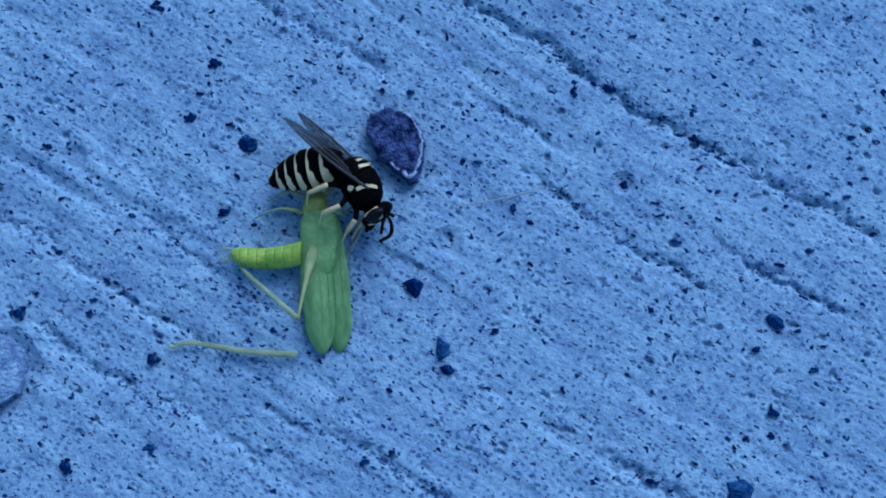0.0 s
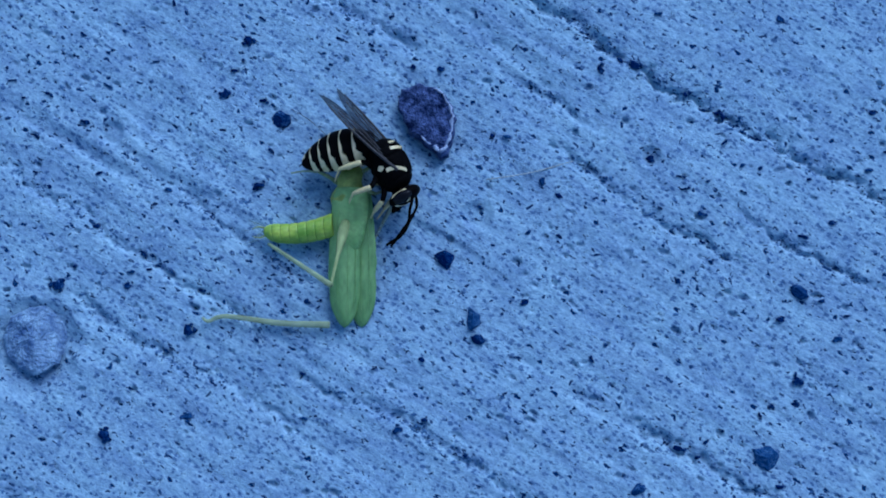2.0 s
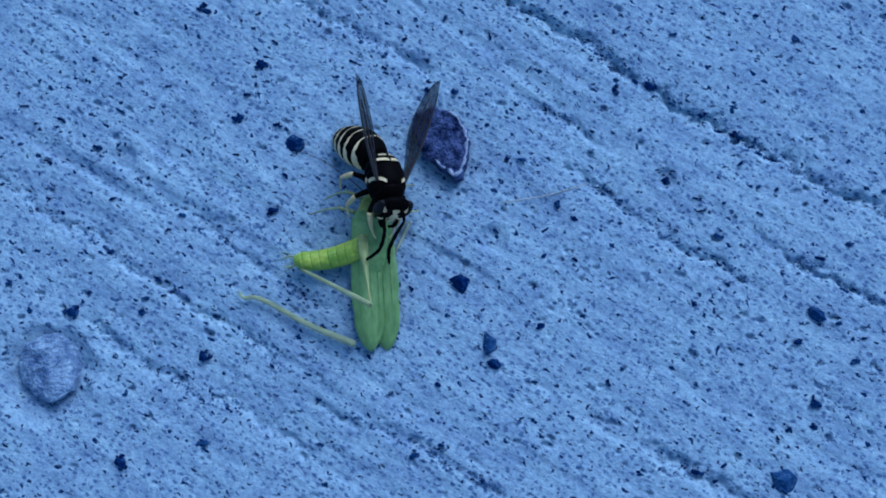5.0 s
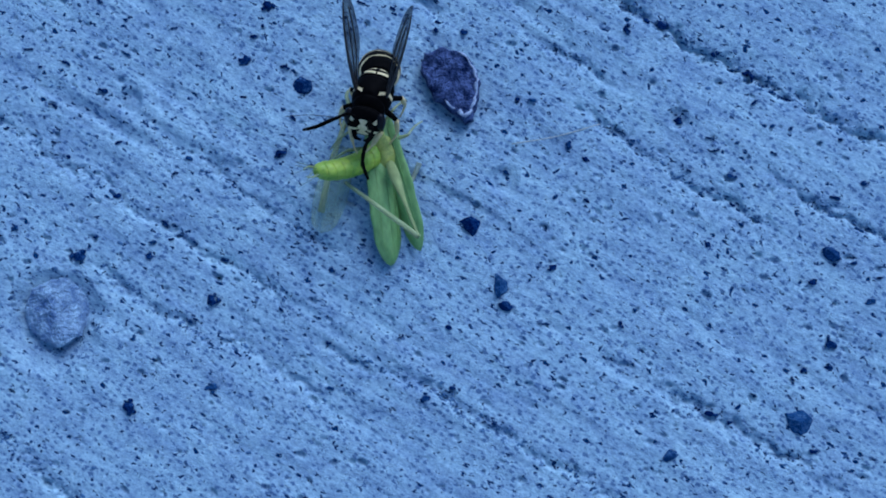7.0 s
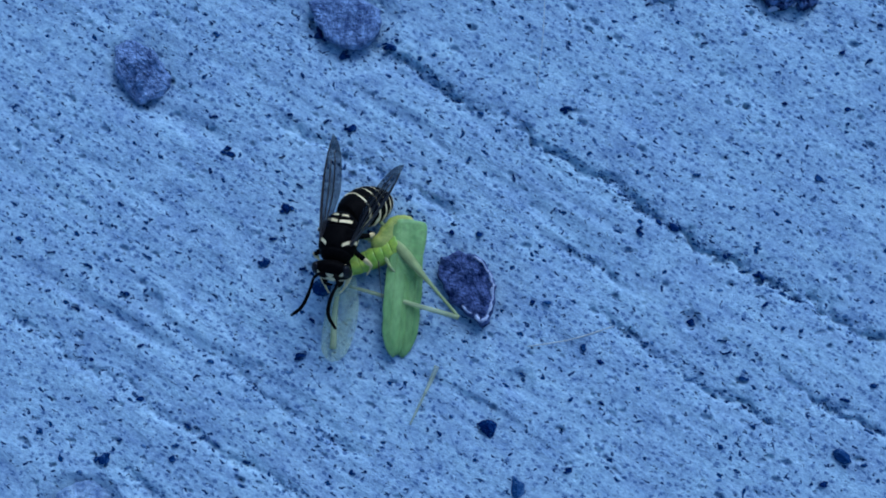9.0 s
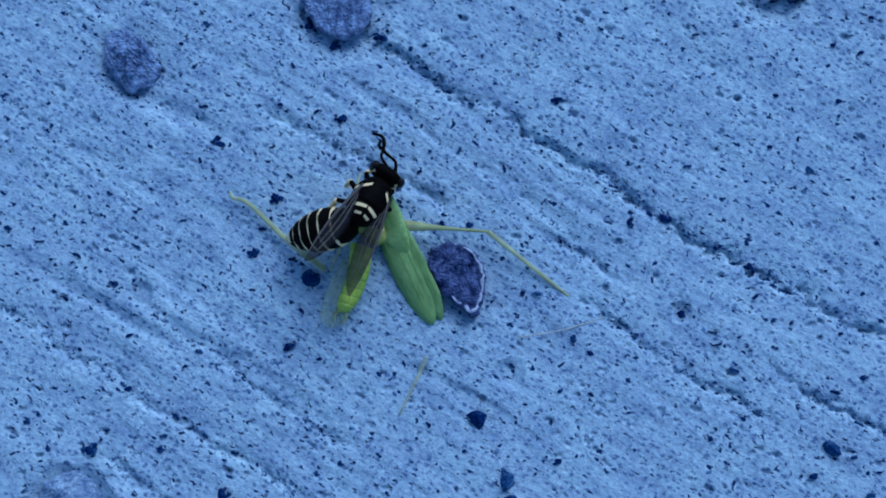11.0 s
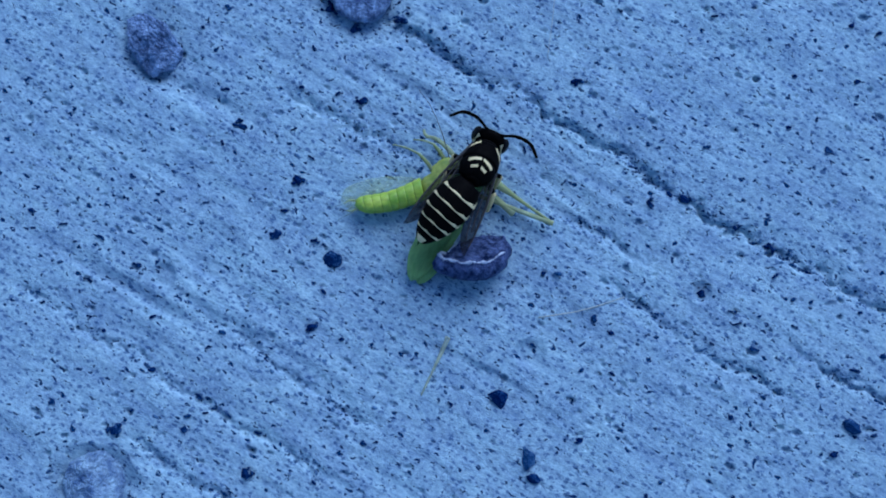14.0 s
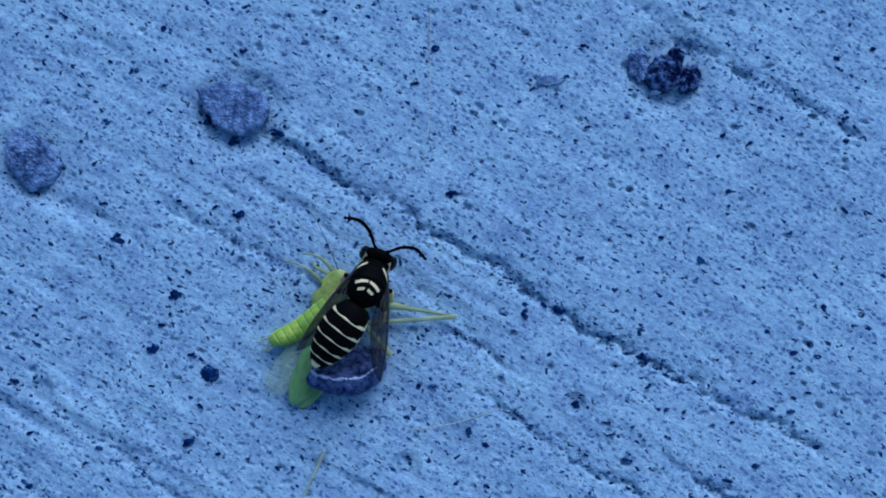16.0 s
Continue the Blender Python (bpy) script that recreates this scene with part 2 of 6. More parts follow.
def tube(bm, points, radii, seg=8, index=0):
    """A bent tube through points, in millimetres."""
    pts = [Vector(p) for p in points]
    loops, side = [], None
    for n, p in enumerate(pts):
        d = (pts[min(n + 1, len(pts) - 1)] - pts[max(n - 1, 0)]).normalized()
        if side is None:
            side = d.orthogonal().normalized()
        side = (side - d * side.dot(d)).normalized()
        other = d.cross(side)
        loops.append([bm.verts.new((p + radii[n] * (side * math.cos(2 * math.pi * k / seg) + other * math.sin(2 * math.pi * k / seg))) * MM) for k in range(seg)])
    for a, b in zip(loops, loops[1:]):
        for k in range(seg):
            bm.faces.new((a[k], a[(k + 1) % seg], b[(k + 1) % seg], b[k])).material_index = index
    bm.faces.new(loops[0]).material_index = index
    bm.faces.new(loops[-1]).material_index = index


def curve_points(points, steps=6):
    """Catmull-Rom through points."""
    p = [Vector(v) for v in points]
    p = [2 * p[0] - p[1], *p, 2 * p[-1] - p[-2]]
    made = []
    for n in range(1, len(p) - 2):
        for k in range(steps):
            t = k / steps
            made.append(0.5 * (2 * p[n] + (p[n + 1] - p[n - 1]) * t + (2 * p[n - 1] - 5 * p[n] + 4 * p[n + 1] - p[n + 2]) * t * t + (3 * p[n] - p[n - 1] - 3 * p[n + 1] + p[n + 2]) * t ** 3))
    return made + [p[-2]]


def tapered(bm, points, r0, r1, steps=6, seg=8, swell=0.0, index=0):
    pts = curve_points(points, steps)
    n = len(pts) - 1
    tube(bm, pts, [r0 + (r1 - r0) * k / n + swell * math.sin(math.pi * k / n) for k in range(n + 1)], seg, index)


def rock(bm, size, seed, points=16, flat=None, at=(0, 0, 0)):
    """A broken angular stone: the hull of scattered points, its edges worn, in millimetres."""
    rng = random.Random(seed)
    one = bmesh.new()
    for k in range(points):
        d = Vector((rng.gauss(0, 1), rng.gauss(0, 1), rng.gauss(0, 1))).normalized() * rng.uniform(0.86, 1.06)
        if flat:
            d.z = min(d.z, flat * rng.uniform(0.94, 1.05))
        one.verts.new((d.x * size[0] + at[0], d.y * size[1] + at[1], d.z * size[2] + at[2]))
    hull = bmesh.ops.convex_hull(one, input=one.verts)
    bmesh.ops.delete(one, geom=[v for v in hull["geom_interior"] if isinstance(v, bmesh.types.BMVert)], context="VERTS")
    if points < 40:
        bmesh.ops.bevel(one, geom=one.edges[:], offset=0.05 * min(size[0], size[1]), segments=1, affect="EDGES")
    if min(size[0], size[1]) > 1.0:
        bmesh.ops.triangulate(one, faces=one.faces[:])
        bmesh.ops.subdivide_edges(one, edges=one.edges[:], cuts=3, use_grid_fill=True)
        for v in one.verts:
            v.co += v.co.normalized() * (0.26 * noise.noise(v.co * 1.2 + Vector((seed, 0, 0))) + 0.2 * noise.noise(v.co * 2.9))
    for v in one.verts:
        v.co *= MM
    me = bpy.data.meshes.new("hull")
    one.to_mesh(me)
    one.free()
    bm.from_mesh(me)
    bpy.data.meshes.remove(me)


def hard(ob):
    for f in ob.data.polygons:
        f.use_smooth = False
    return ob


# ---- ground: one concrete sheet, broomed aslant, pitted ----
def lattice(x, y, seed):
    """Smooth value noise, -1 to 1."""
    xi, yi = np.floor(x).astype(np.int64), np.floor(y).astype(np.int64)
    fx, fy = x - xi, y - yi
    fx, fy = fx * fx * (3 - 2 * fx), fy * fy * (3 - 2 * fy)

    def corner(a, b):
        h = (a * 374761393 + b * 668265263 + seed * 974634213) & 0x7FFFFFFF
        h = ((h ^ (h >> 13)) * 1274126177) & 0x7FFFFFFF
        return ((h ^ (h >> 16)) & 0xFFFF) / 32767.5 - 1
    return (corner(xi, yi) * (1 - fx) + corner(xi + 1, yi) * fx) * (1 - fy) + (corner(xi, yi + 1) * (1 - fx) + corner(xi + 1, yi + 1) * fx) * fy


# deep broom lines: start, end, width, depth (mm)
GROOVES = [
    (-6, 42.9, 2.8, 36.3, 1.0, 0.6), (2.8, 36.3, 16.9, 27.4, 0.9, 0.55), (16.9, 27.4, 22.6, 22.4, 1.1, 0.7), (22.6, 22.4, 33.3, 15.3, 1.0, 0.65),
    (33.3, 15.3, 49, 5.5, 0.9, 0.6),
    (15, 12.8, 33, 0.4, 0.9, 0.45), (34, 5.4, 46, -2.4, 0.8, 0.4), (-46, 16.5, -15, -4.4, 0.9, 0.34),
    (-35, -0.2, -12, -14.6, 1.0, 0.3), (-2, -13.6, 17, -25.8, 0.8, 0.4), (-46, -15, -36, -24, 1.0, 0.4),
    (22, -15, 38, -26, 1.0, 0.45), (-24, 9.8, -10, 0.2, 0.9, 0.32), (39, 49.8, 57, 38.4, 1.0, 0.45),
    (-18, 36.2, 2, 23.6, 1.2, 0.4), (11, 20.8, 19, 16, 0.9, 0.35), (-13, -8.4, 1, -15.2, 1.1, 0.3),
]
# hollows where grit has broken out, and the sockets of stones: x, y, radius, depth (mm)
HOLLOWS = [
    (2.6, 17.4, 5.2, 0.35), (-39.2, -4.9, 4.7, 1.2), (-31.2, 41.4, 4.4, 0.6), (-9.0, 45.0, 4.8, 0.8), (37.4, 46.3, 5.0, 0.8),
    (-25.6, 18.7, 3.4, 0.35), (6.7, 6.7, 1.5, 0.5), (24.8, 12.0, 1.1, 0.5), (-31, 16.9, 1.3, 0.5),
]


def ground_height(X, Y):
    """Height of the concrete, in millimetres."""
    a = radians(GROOVE_TURN)
    U, V = X * math.cos(a) + Y * math.sin(a), -X * math.sin(a) + Y * math.cos(a)
    V = V + 0.9 * lattice(U * 0.06, V * 0.1, 3) + 0.25 * lattice(U * 0.3, V * 0.3, 4)
    patch = (0.75 + 0.35 * lattice(X * 0.07, Y * 0.07, 22)) * np.clip(1.0 - (V - 22) * 0.045, 0.35, 1.0)
    h = 0.15 * lattice(U * 0.03, V * 0.33, 11) + patch * (0.13 * lattice(U * 0.05, V * 0.7, 12) + 0.06 * lattice(U * 0.12, V * 1.5, 13))
    h -= patch * 0.85 * np.clip(lattice(U * 0.045 + 7, V * 0.42, 26) - 0.3, 0, 1) * (0.8 + 0.6 * lattice(U * 0.5, V * 0.9, 27))
    h += 0.02 * lattice(U * 0.6, V * 2.6, 14) + 0.045 * lattice(X * 0.8, Y * 0.8, 15) + 0.025 * lattice(X * 2.2, Y * 2.2, 16)
    h += 0.12 * lattice(X * 0.12, Y * 0.12, 17)
    ragged = np.clip(0.85 + 0.75 * lattice(X * 0.55, Y * 0.55, 18) + 0.55 * lattice(X * 1.7, Y * 1.7, 24), 0.1, 2.2)
    for x0, y0, x1, y1, wide, deep in GROOVES:
        long = math.hypot(x1 - x0, y1 - y0)
        cx, cy = (x1 - x0) / long, (y1 - y0) / long
        s = (X - x0) * cx + (Y - y0) * cy
        d = -(X - x0) * cy + (Y - y0) * cx + 0.5 * lattice(s * 0.22, s * 0 + x0, 19) + 0.35 * lattice(s * 0.7, s * 0 + y0, 20) + 0.3 * lattice(X * 1.3, Y * 1.3, 23) + 0.22 * lattice(X * 2.6, Y * 2.6, 25)
        ends = np.clip((s + 2) / 4, 0, 1) * np.clip((long + 2 - s) / 4, 0, 1)
        step = 1.15 * ragged * np.exp(-(d / (wide * np.where(d > 0, 0.62, 0.4))) ** 2) + 0.22 * np.exp(-(d / (wide * 1.9)) ** 2)
        h -= 0.95 * deep * ends * step
    for x, y, r, deep in HOLLOWS:
        q = np.hypot(X - x, Y - y) / r * (1 + 0.12 * lattice(X * 0.5, Y * 0.5, 21))
        h -= deep * np.clip(1.15 - q, 0, 0.5) * 2
    return h


def build_ground():
    step = 0.14
    grow = [step * 1.55 ** k for k in range(1, 26)]
    reach = np.cumsum(grow)
    xs = np.concatenate([-46 - reach[::-1], np.arange(-46, 68, step), 68 + reach])
    ys = np.concatenate([-31 - reach[::-1], np.arange(-31, 66, step), 66 + reach])
    X, Y = np.meshgrid(xs, ys)
    near = (np.abs(X - 11) < 75) & (np.abs(Y - 17) < 70)
    H = np.where(near, ground_height(X, Y), 0.0)
    # pits left by air and lost sand
    rng = np.random.RandomState(7)
    x0, y0 = np.searchsorted(xs, -46), np.searchsorted(ys, -31)
    for k in range(1500):
        px, py = rng.uniform(-45, 67), rng.uniform(-30, 65)
        r = 0.13 + 0.2 * rng.rand() ** 3
        deep, lean, long = r * rng.uniform(0.8, 1.7), rng.uniform(-0.9, 0.2), rng.uniform(1.0, 2.0)
        i, j, w = int(x0 + (px + 46) / step), int(y0 + (py + 31) / step), int(2.2 * r * long / step) + 2
        sx, sy = xs[i - w:i + w] - px, ys[j - w:j + w] - py
        gx, gy = np.meshgrid(sx, sy)
        q = np.hypot((gx * math.cos(lean) + gy * math.sin(lean)) / (r * long), (-gx * math.sin(lean) + gy * math.cos(lean)) / r)
        if H[j - w:j + w, i - w:i + w].shape == q.shape:
            H[j - w:j + w, i - w:i + w] -= deep * np.exp(-q ** 6)
    ny, nx = X.shape
    me = bpy.data.meshes.new("ground")
    me.vertices.add(nx * ny)
    me.vertices.foreach_set("co", (np.stack([X, Y, H], -1) * MM).astype(np.float32).ravel())
    n = np.arange(nx * ny).reshape(ny, nx)
    quads = np.stack([n[:-1, :-1], n[:-1, 1:], n[1:, 1:], n[1:, :-1]], -1).reshape(-1, 4)
    me.loops.add(quads.size)
    me.loops.foreach_set("vertex_index", quads.ravel().astype(np.int32))
    me.polygons.add(len(quads))
    me.polygons.foreach_set("loop_start", (np.arange(len(quads)) * 4).astype(np.int32))
    me.update(calc_edges=True)
    me.polygons.foreach_set("use_smooth", np.ones(len(quads), bool))
    me.materials.append(CONCRETE)
    tagged(new("ground", me), "blue-grey broom-finished concrete with grooves, pits and dark specks", "concrete ground", kind="structure")


build_ground()


def level(x, y):
    return float(ground_height(np.array([float(x)]), np.array([float(y)]))[0])


# ---- grit and shaded pits, both set as dark grains: x, y, width (mm) ----
# x, y, width (mm)
GRIT_PITS_AT = [
    (38.2, -11.4, 1.2), (36.7, -5.3, 0.9),
    (42.4, -7.4, 1), (-36.3, 1.2, 1.4), (-31.5, -14.2, 1.4), (-22.9, -4, 1.4), (-10.8, -1.5, 0.8), (-9.4, -1.5, 0.5), (15, 4, 0.9), (15.3, 8.3, 0.8),
    (26.8, -0.9, 0.8), (30.3, 0.9, 0.7), (8.8, 14.9, 0.8), (10.2, 14.7, 0.9), (-15.5, 10.7, 1.2), (-29.2, 0.9, 0.8), (-42.7, 4.6, 1),
    (32.3, 16, 1.3), (42.7, 4.3, 0.8), (21.5, -21.6, 1.3), (0.7, -13.9, 0.8), (-1.9, -14.7, 1), (11.3, -2.4, 0.9), (28.5, -17.1, 0.8),
    (23.9, 21.7, 1.2)]
CLUSTERED_GRIT_PITS_AT = [
    (35.5, -21.6, 0.9), (-4.4, 42.9, 1.7), (-12.4, 44.6, 1.5), (-9.6, 42.2, 1.1)]
SMALL_GRIT_PITS_AT = [
    (24.8, 12, 1), (37.7, -13.7, 0.9), (18.4, 10.7, 0.8), (20.3, 21.5, 1), (-23, -12.6, 1.1), (-31, -7.4, 0.7), (-18.8, 20.6, 1.2),
    (-33.5, 18.2, 0.9), (-22, 32.3, 1.3), (-9.1, 34.2, 1.2), (13.6, 34.9, 1), (39.1, 26, 0.9), (47.8, 15.6, 0.8), (46.9, 41.7, 0.7),
    (-16.6, 55.3, 0.9), (-23.5, 36.3, 0.8), (-16.3, 26.2, 1.2), (-19.1, 20.3, 0.8), (-8, 52, 0.8), (42.8, 33, 0.8), (55.6, 37.5, 0.8)]
# flat flakes and slivers for dark aggregate and shaded pits, in strips across the ground: x, y, length, width (mm),
# turn
FLAKES_A = [
    (-44.7, -8.2, 0.81, 0.46, -90), (-44.5, 24.6, 0.95, 0.66, -20), (-44.3, 16, 0.83, 0.3, -20), (-43.8, 14.9, 0.71, 0.35, -0),
    (-41.3, 23, 1.54, 0.24, -0), (-40.1, 21.1, 0.53, 0.47, -0), (-38.9, 17, 1.18, 0.29, -15), (-38.9, 13.1, 0.82, 0.29, -30),
    (-37.4, 21.3, 1.42, 0.41, -30), (-37.4, 11.5, 0.59, 0.47, -0), (-34.6, 3.1, 0.7, 0.46, 20), (-33.8, 27.7, 0.95, 0.42, -30),
    (-32.3, 7.3, 0.93, 0.81, -0), (-32.1, 12.7, 1.05, 0.47, 10), (-31.2, 22, 1.54, 0.35, -30), (-31.2, 25.5, 0.59, 0.47, -0),
    (-29.1, 14.3, 0.59, 0.53, -90), (-28.8, 2.2, 1.04, 0.58, -20), (-27.6, 4.2, 1.04, 0.41, -40)]
FLAKES_B = [
    (-27.2, 57.3, 0.99, 0.5, -20), (-26.9, 2.4, 0.81, 0.35, -20), (-26.4, 9.2, 1.05, 0.35, 20), (-26.2, 24.4, 1.18, 0.3, -0),
    (-26.2, 2.8, 0.92, 0.29, -10), (-25.8, 49.6, 0.62, 0.49, -50), (-25.8, 43.2, 0.49, 0.49, -0), (-25.2, -5.9, 0.8, 0.46, -30),
    (-24.9, 10.6, 0.82, 0.58, -20), (-24.5, 2, 0.81, 0.35, -40), (-24.2, 30.6, 0.83, 0.48, -80), (-23.5, 46.6, 0.74, 0.37, -50),
    (-23, 45.3, 0.98, 0.61, -60), (-22.4, 52, 0.74, 0.43, -20), (-21.6, 0.1, 1.26, 0.34, -10), (-20, 50.7, 1.97, 0.55, 20),
    (-19.4, -1.2, 0.57, 0.46, -60), (-19.2, 16.7, 0.94, 0.29, -20), (-17.9, 23, 1.18, 0.47, -10)]
FLAKES_C = [
    (-17, 24, 0.59, 0.47, -90), (-16.7, 48.9, 0.61, 0.49, -0), (-16.5, 31.6, 0.95, 0.3, 15), (-16, -5.2, 0.68, 0.46, -60),
    (-15.5, 36, 0.73, 0.48, -0), (-14.8, 19.6, 1.4, 0.47, -10), (-14.8, 28.4, 1.18, 0.35, -25), (-14.1, 14.3, 0.81, 0.58, -40),
    (-14, 40.3, 0.61, 0.49, -60), (-12.5, 9.3, 0.58, 0.46, -0), (-11.7, 35.1, 0.97, 0.42, 30), (-11.4, -13.2, 0.9, 0.45, -10),
    (-11.4, -8.8, 0.79, 0.45, -10), (-6.7, 26, 1.29, 0.35, -20), (-4.2, -8.5, 0.9, 0.28, 15), (-3.5, 25.1, 0.82, 0.35, -40),
    (-1.8, 1.9, 0.8, 0.68, -40), (-1.3, 28.2, 0.82, 0.47, 20), (-0.3, 3.6, 0.69, 0.46, -30)]
FLAKES_D = [
    (-0.1, 38.4, 0.73, 0.54, -30), (-0, 30.3, 0.59, 0.41, -20), (0.6, -7.9, 0.68, 0.56, -30), (0.8, 22.6, 0.7, 0.52, -30),
    (1.1, 23.4, 0.93, 0.35, -25), (1.1, 55.7, 0.61, 0.49, -0), (2.2, 36.4, 0.6, 0.48, -40), (3, 30.1, 0.82, 0.47, -90), (3.7, 22.2, 0.82, 0.7, -0),
    (4.5, 35, 1.08, 0.48, -30), (4.6, -17.5, 0.78, 0.33, -20), (6.7, 46.7, 0.73, 0.37, -40), (7.3, 7.5, 1.03, 0.46, -30),
    (7.6, 27.9, 1.29, 0.35, -80), (10.2, -8, 1.24, 0.28, -10), (10.4, 47, 1.46, 0.36, -0), (12, 4.6, 0.68, 0.46, 30), (12.8, 50.9, 0.98, 0.85, -0),
    (13.8, 9.8, 0.92, 0.8, -90)]
FLAKES_E = [
    (17.6, 17.3, 0.69, 0.35, -20), (17.7, -8.4, 1.01, 0.45, -60), (18.6, 42.2, 0.97, 0.36, -30), (19.1, 25.3, 0.58, 0.41, -0),
    (19.2, -7, 0.56, 0.45, -20), (20, -17.3, 0.55, 0.44, -20), (20.1, 10, 0.8, 0.46, -30), (22.3, 22.3, 0.92, 0.69, -50),
    (22.9, 45.6, 0.85, 0.3, 15), (24.7, -17.1, 0.77, 0.44, -10), (25.5, 6.7, 0.68, 0.45, -40), (25.9, 19.9, 0.92, 0.35, -10),
    (26, -17.5, 1.66, 0.77, -15), (26.6, 27, 1.27, 0.52, 15), (27.6, -18.6, 0.66, 0.55, -0), (27.8, 9.8, 1.36, 0.28, -20),
    (28.2, 8.5, 1.48, 0.34, 10), (28.5, 41, 0.96, 0.36, 10), (28.9, 49.9, 1.34, 0.49, -10)]
FLAKES_F = [
    (29.1, 18.5, 1.15, 0.69, -20), (29.5, 3, 1.01, 0.45, -20), (29.7, 5.8, 1.36, 0.57, -20), (30.4, 16.7, 1.26, 0.46, -10),
    (30.5, 9.1, 0.57, 0.45, -0), (32.5, 13.2, 0.8, 0.57, 30), (34, -14.6, 0.66, 0.44, -60), (34, 7.9, 1.02, 0.28, -30), (34.1, 10.8, 0.68, 0.51, 30),
    (34.2, 15.6, 0.8, 0.46, -80), (34.5, 14.2, 1.25, 0.4, -20), (35.2, 28.6, 0.81, 0.46, -20), (35.3, -13.7, 0.77, 0.55, -0),
    (35.4, 19.5, 0.57, 0.46, 20), (35.9, 10.3, 0.68, 0.45, 30), (36.1, 13.3, 1.36, 0.57, -25), (36.3, 34, 0.6, 0.48, -0),
    (38.2, 29.3, 0.81, 0.35, -80), (39.7, 3.1, 1.35, 0.56, -20)]
FLAKES_G = [
    (40.8, 9, 0.56, 0.45, -0), (41, -3.6, 0.67, 0.56, -0), (41.9, -0.2, 1.56, 0.45, -40), (42.6, 31.5, 0.59, 0.48, -50),
    (42.8, 39.2, 0.84, 0.6, -20), (43.4, -5.1, 0.56, 0.44, -0), (45.5, 38.1, 0.6, 0.48, 10), (46.9, 9.6, 1.16, 0.46, -0),
    (48.9, 11.5, 1.16, 0.29, -0), (51.5, 20.1, 0.82, 0.7, -60), (54.7, 30.2, 1.18, 0.53, -55), (55.6, 46.5, 0.84, 0.6, -30),
    (55.8, 40, 1.07, 0.48, -0), (59.6, 47.4, 0.72, 0.72, -0)]


def grit_grain(x, y, wide, seed):
    rng = random.Random(seed)
    bm = bmesh.new()
    rock(bm, (wide * 0.46, wide * rng.uniform(0.28, 0.42), wide * 0.3), seed, 12)
    for k in range(3 if wide > 1.1 else 1):
        a, off, bit = rng.uniform(0, 6.28), wide * rng.uniform(0.3, 0.5), wide * rng.uniform(0.12, 0.24)
        rock(bm, (bit * 1.3, bit, bit), seed + 400 * (k + 1), 9, None, (off * math.cos(a), 0.8 * off * math.sin(a), -0.02))
    ob = hard(part("grit_grain", bm, GRIT_AND_PITS, at=pose(x * MM, y * MM, (level(x, y) + 0.08 * wide) * MM, 0, 0, rng.uniform(-60, 20))))
    return tagged(ob, "blackish angular grain, set for grit and for shaded pits in the concrete", "grit", "grit in the concrete")


for number, (gx, gy, wide) in enumerate(GRIT_PITS_AT + CLUSTERED_GRIT_PITS_AT + SMALL_GRIT_PITS_AT):
    grit_grain(gx, gy, wide * 1.2, 100 + number)


def grit_flake(x, y, long, wide, turn, seed):
    """A low dark flake for aggregate and pit shade alike, broken into two or three bits where it is long."""
    rng = random.Random(seed)
    bm = bmesh.new()
    bits = 1 if long < 1.5 * wide else 2 if long < 2.6 * wide else 3
    for k in range(bits):
        off = (k - (bits - 1) / 2) * long * 0.62 / bits
        rock(bm, (0.62 * long / bits, wide * rng.uniform(0.38, 0.56), 0.16 + 0.18 * wide), seed + 900 * k, 12, None, (off, wide * rng.uniform(-0.2, 0.2), rng.uniform(-0.03, 0.03)))
    ob = hard(part("grit_flake", bm, GRIT_AND_PITS, at=pose(x * MM, y * MM, (level(x, y) + 0.1) * MM, 0, 0, turn)))
    return tagged(ob, "low navy-black flake, set for aggregate and for shaded pits in the concrete", "grit", "flakes in the concrete")


for number, row in enumerate(FLAKES_A + FLAKES_B + FLAKES_C + FLAKES_D + FLAKES_E + FLAKES_F + FLAKES_G):
    grit_flake(*row, 1500 + number)


